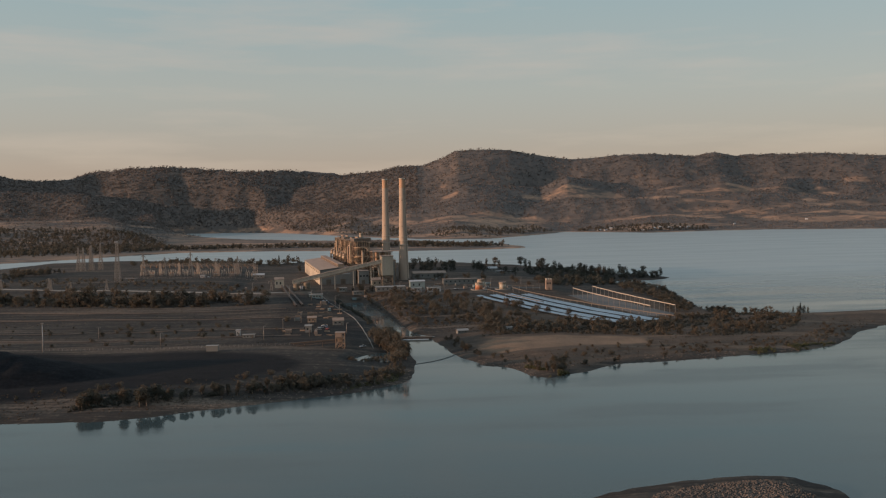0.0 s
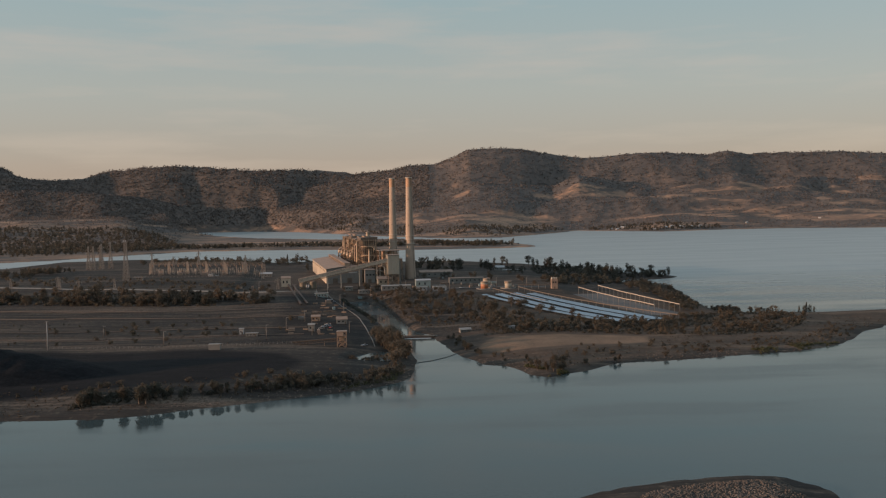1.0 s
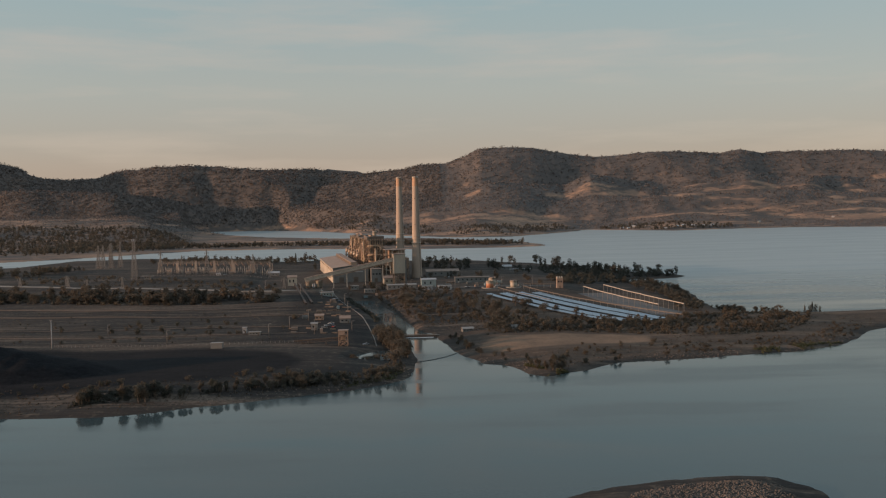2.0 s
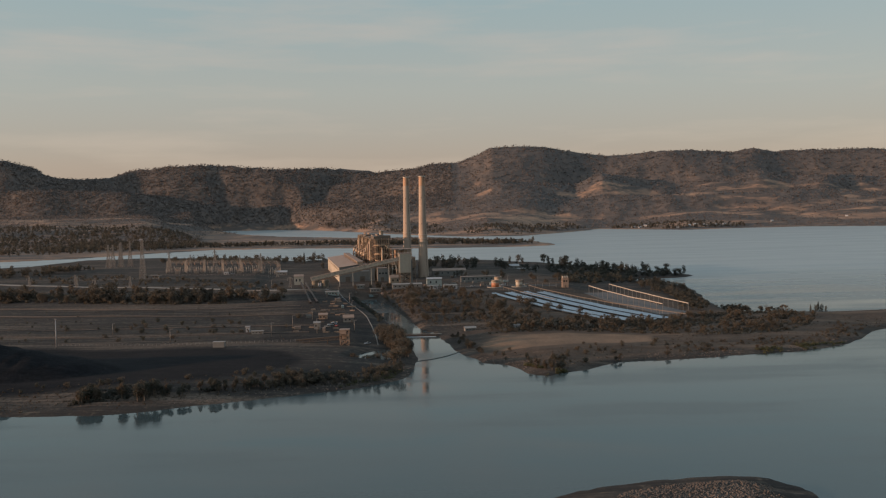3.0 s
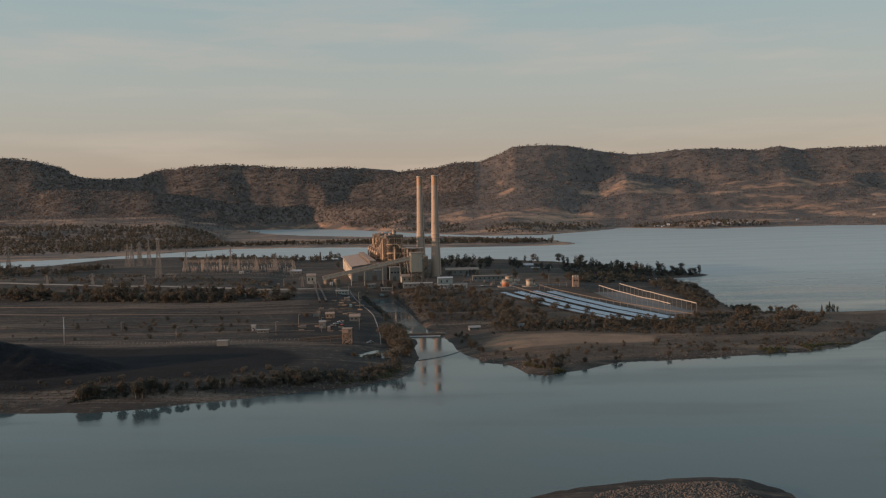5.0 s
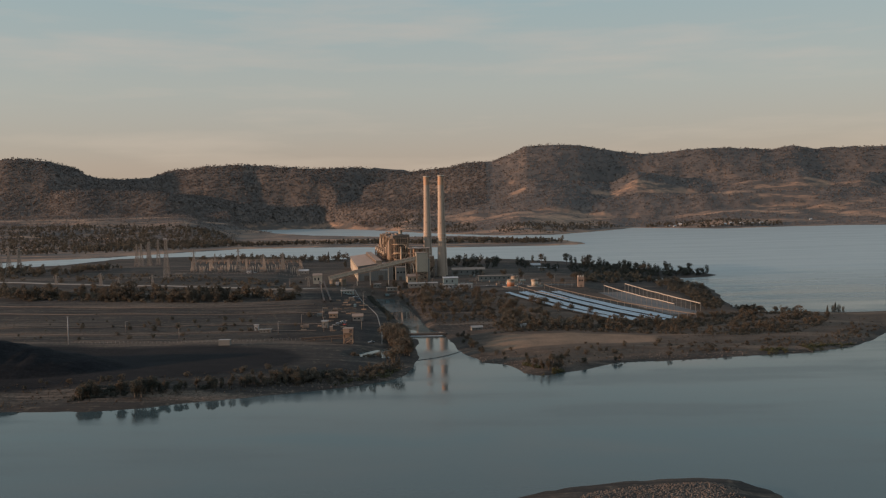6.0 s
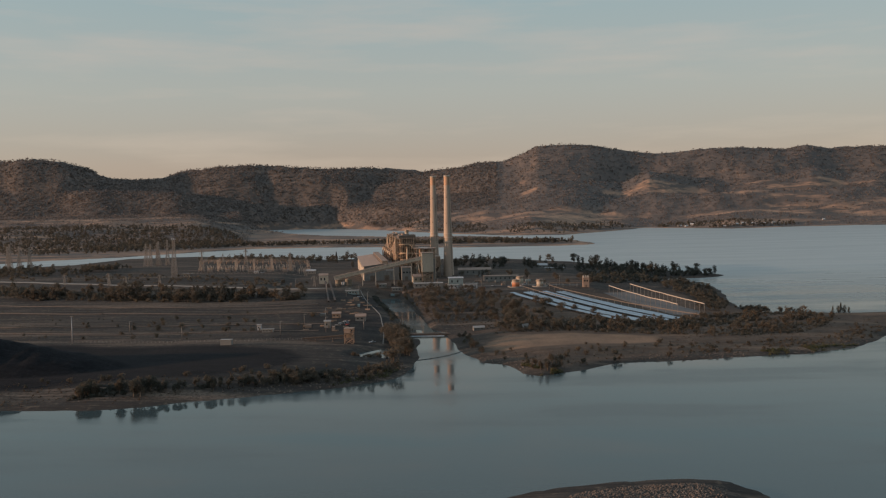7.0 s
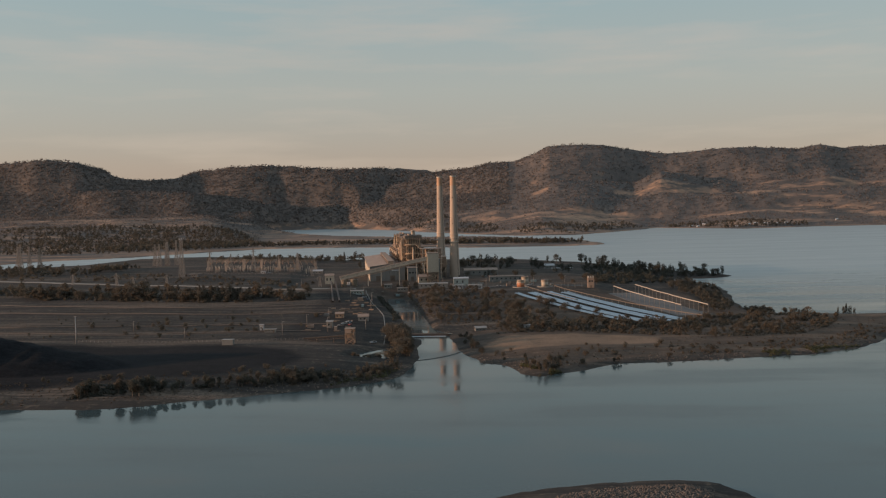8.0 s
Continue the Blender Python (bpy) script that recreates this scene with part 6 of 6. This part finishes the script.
woods("lakeside_wood", "mid", LEAF, scatter([(700, 3500), (800, 3440), (930, 3290), (1220, 3390), (1230, 3500), (1000, 3540), (760, 3640)], 300, 222, dry(2)), 0.85, "dark wood along the far shore", 32)
woods("lakeside_wood", "mid", LEAF, scatter([(120, 3060), (290, 3000), (420, 3230), (640, 3600), (560, 3720), (300, 3500), (100, 3300)], 320, 223, dry(2)), 0.85, "dark wood along the far shore", 33)
woods("lakeside_wood", "mid", LEAF, scatter([(-420, 4020), (-250, 3640), (-60, 3290), (60, 3300), (0, 3700), (-250, 4150), (-560, 4330)], 320, 224, dry(2)), 0.85, "dark wood along the far shore", 34)


def far_woods():
    """Open woodland over the fields, and a closed canopy over the hills."""
    r = np.random.default_rng(5)
    n = 150000
    along, y = r.uniform(-0.6, 0.58, n), 2000 * (4840 / 2000) ** r.random(n)
    along[:26000], y[:26000] = r.uniform(-0.6, 0.02, 26000), r.uniform(4160, 4830, 26000)
    x = along * y
    h, _, _, wood, far = land(x, y)
    stray = 0.03 + 0.25 * (rough(x, y * 2.5, 220, 33, 4) > 0.16)
    stray = np.where((along < -0.22) & (y > 3300), 0.3, stray)
    keep = (h > 2.5) & (far > 0) & (r.random(n) < np.maximum(wood, stray * smooth(-y, -4200, -3900)))
    x, y = x[keep], y[keep]
    for y0, y1, count, label, seed in ((2000, 3700, 11000, "olive open woodland over the far fields", 21), (3700, 4900, 46000, "dense brown woodland over the far hills", 22)):
        pick = (y > y0) & (y <= y1)
        pts = np.stack([x[pick], y[pick]], 1)[:count]
        woods("far_woods", "far", LEAF_HAZED, pts, 0.42 + 0.25 * smooth(pts[:, 1], 3300, 4500), label, seed)
    along = r.uniform(-0.58, 0.58, 2600)
    pts = np.stack([along * 4730, 4730 + r.uniform(-40, 30, 2600)], 1)
    pts = pts[(rough(pts[:, 0], pts[:, 0] * 0, 220, 71, 3) > 0.0) & (along > -0.05)]
    woods("ridge_trees", "far", LEAF_HAZED, pts, 0.5, "thin line of trees on the skyline ridge", 23)


far_woods()


# ---- stones and grass along the shores ----
def stones(name, poly, count, seed, size, label, low, high, material=KERB):
    r = np.random.default_rng(seed)
    pts = scatter(poly, count, seed, lambda x, y: (land(x, y)[0] > low) & (land(x, y)[0] < high))
    z = land(pts[:, 0], pts[:, 1])[0]
    base = np.array([(1, 0, 0), (-1, 0, 0), (0, 1, 0), (0, -1, 0), (0, 0, 1), (0, 0, -1)], float)
    tri = np.array([(0, 2, 4), (2, 1, 4), (1, 3, 4), (3, 0, 4), (2, 0, 5), (1, 2, 5), (3, 1, 5), (0, 3, 5)])
    verts, faces = [], []
    for k, ((x, y), g) in enumerate(zip(pts, z)):
        s = size * (0.4 + r.random())
        v = base * s * (0.6 + 0.8 * r.random((6, 1))) * [1, 1, 0.7]
        verts.append(v + [x, y, g + 0.1 * s])
        faces.append(tri + 6 * k)
    me = bpy.data.meshes.new(name)
    me.from_pydata(np.vstack(verts).tolist(), [], np.vstack(faces).tolist())
    me.materials.append(material)
    tagged(new(name, me), label, "stones", kind="stuff")


STONE = worn("shore_stone", (0.16, 0.125, 0.10), 0.6, 0.7, 0.9)
DARK_STONE = worn("dark_wet_stone", (0.10, 0.08, 0.065), 0.6, 0.7, 0.9)
stones("shore_stones", [(-30, 560), (60, 520), (110, 555), (250, 595), (320, 640), (330, 670), (240, 625), (100, 580), (30, 600)], 700, 301, 0.36, "pale stones along the shore", 0.15, 2.2, STONE)
stones("shore_stones", [(-300, 440), (-100, 480), (-30, 520), (-20, 580), (-50, 540), (-120, 505), (-300, 470)], 300, 302, 0.4, "pale stones along the shore", 0.1, 2.0, STONE)
stones("island_stones", [(40, 280), (60, 308), (86, 317), (104, 317), (112, 306), (110, 280)], 2600, 303, 0.38, "dense dark rubble on the island", 1.0, 6, DARK_STONE)
stones("island_stones", [(60, 280), (80, 300), (100, 308), (104, 296), (96, 280)], 500, 304, 0.36, "scattered pale rubble on the island", 1.0, 6, STONE)


# ---- reeds and dry grass tussocks ----
LEAF_REED = leaf_material("green_shore_reeds", (0.060, 0.066, 0.034), (0.085, 0.088, 0.045), (0.115, 0.108, 0.055))
WOOD_KINDS["reed"] = [leaf_cloud(110 + k, 1.6, 1.3, 5, 14, 0.35, 0.0) for k in range(4)]
for k, (poly, count) in enumerate((([(44, 552), (58, 526), (78, 538), (60, 545), (50, 562)], 160), ([(196, 584), (262, 603), (290, 625), (270, 622), (196, 594)], 220), ([(-70, 500), (-36, 526), (-28, 556), (-36, 552), (-52, 524)], 140))):
    woods("shore_reeds", "reed", LEAF_REED, scatter(poly, count, 411 + k, dry(0.1)), 0.9, "low green reeds at the water's edge", 71 + k)

LEAF_STRAW = leaf_material("dry_straw_grass", (0.07, 0.058, 0.043), (0.10, 0.078, 0.055), (0.14, 0.105, 0.07))
WOOD_KINDS["tussock"] = [leaf_cloud(90 + k, 1.1, 1.0, 4, 9, 0.5, 0.0) for k in range(5)]
for k, (poly, count, size) in enumerate((
        ([(-330, 452), (-190, 456), (-110, 490), (-60, 516), (-60, 540), (-130, 520), (-330, 480)], 900, 0.5),
        ([(40, 600), (58, 534), (110, 570), (250, 605), (330, 670), (380, 730), (330, 790), (190, 690), (165, 640), (150, 612)], 1200, 0.5),
        ([(-420, 650), (-110, 650), (-110, 840), (-160, 870), (-420, 880)], 900, 0.5),
        ([(-70, 960), (-20, 740), (30, 700), (60, 850), (20, 960)], 900, 0.6))):
    woods("grass_tussocks", "tussock", LEAF_STRAW, scatter(poly, count, 401 + k, dry(0.5)), size, "dry straw-coloured grass tussocks", 61 + k)
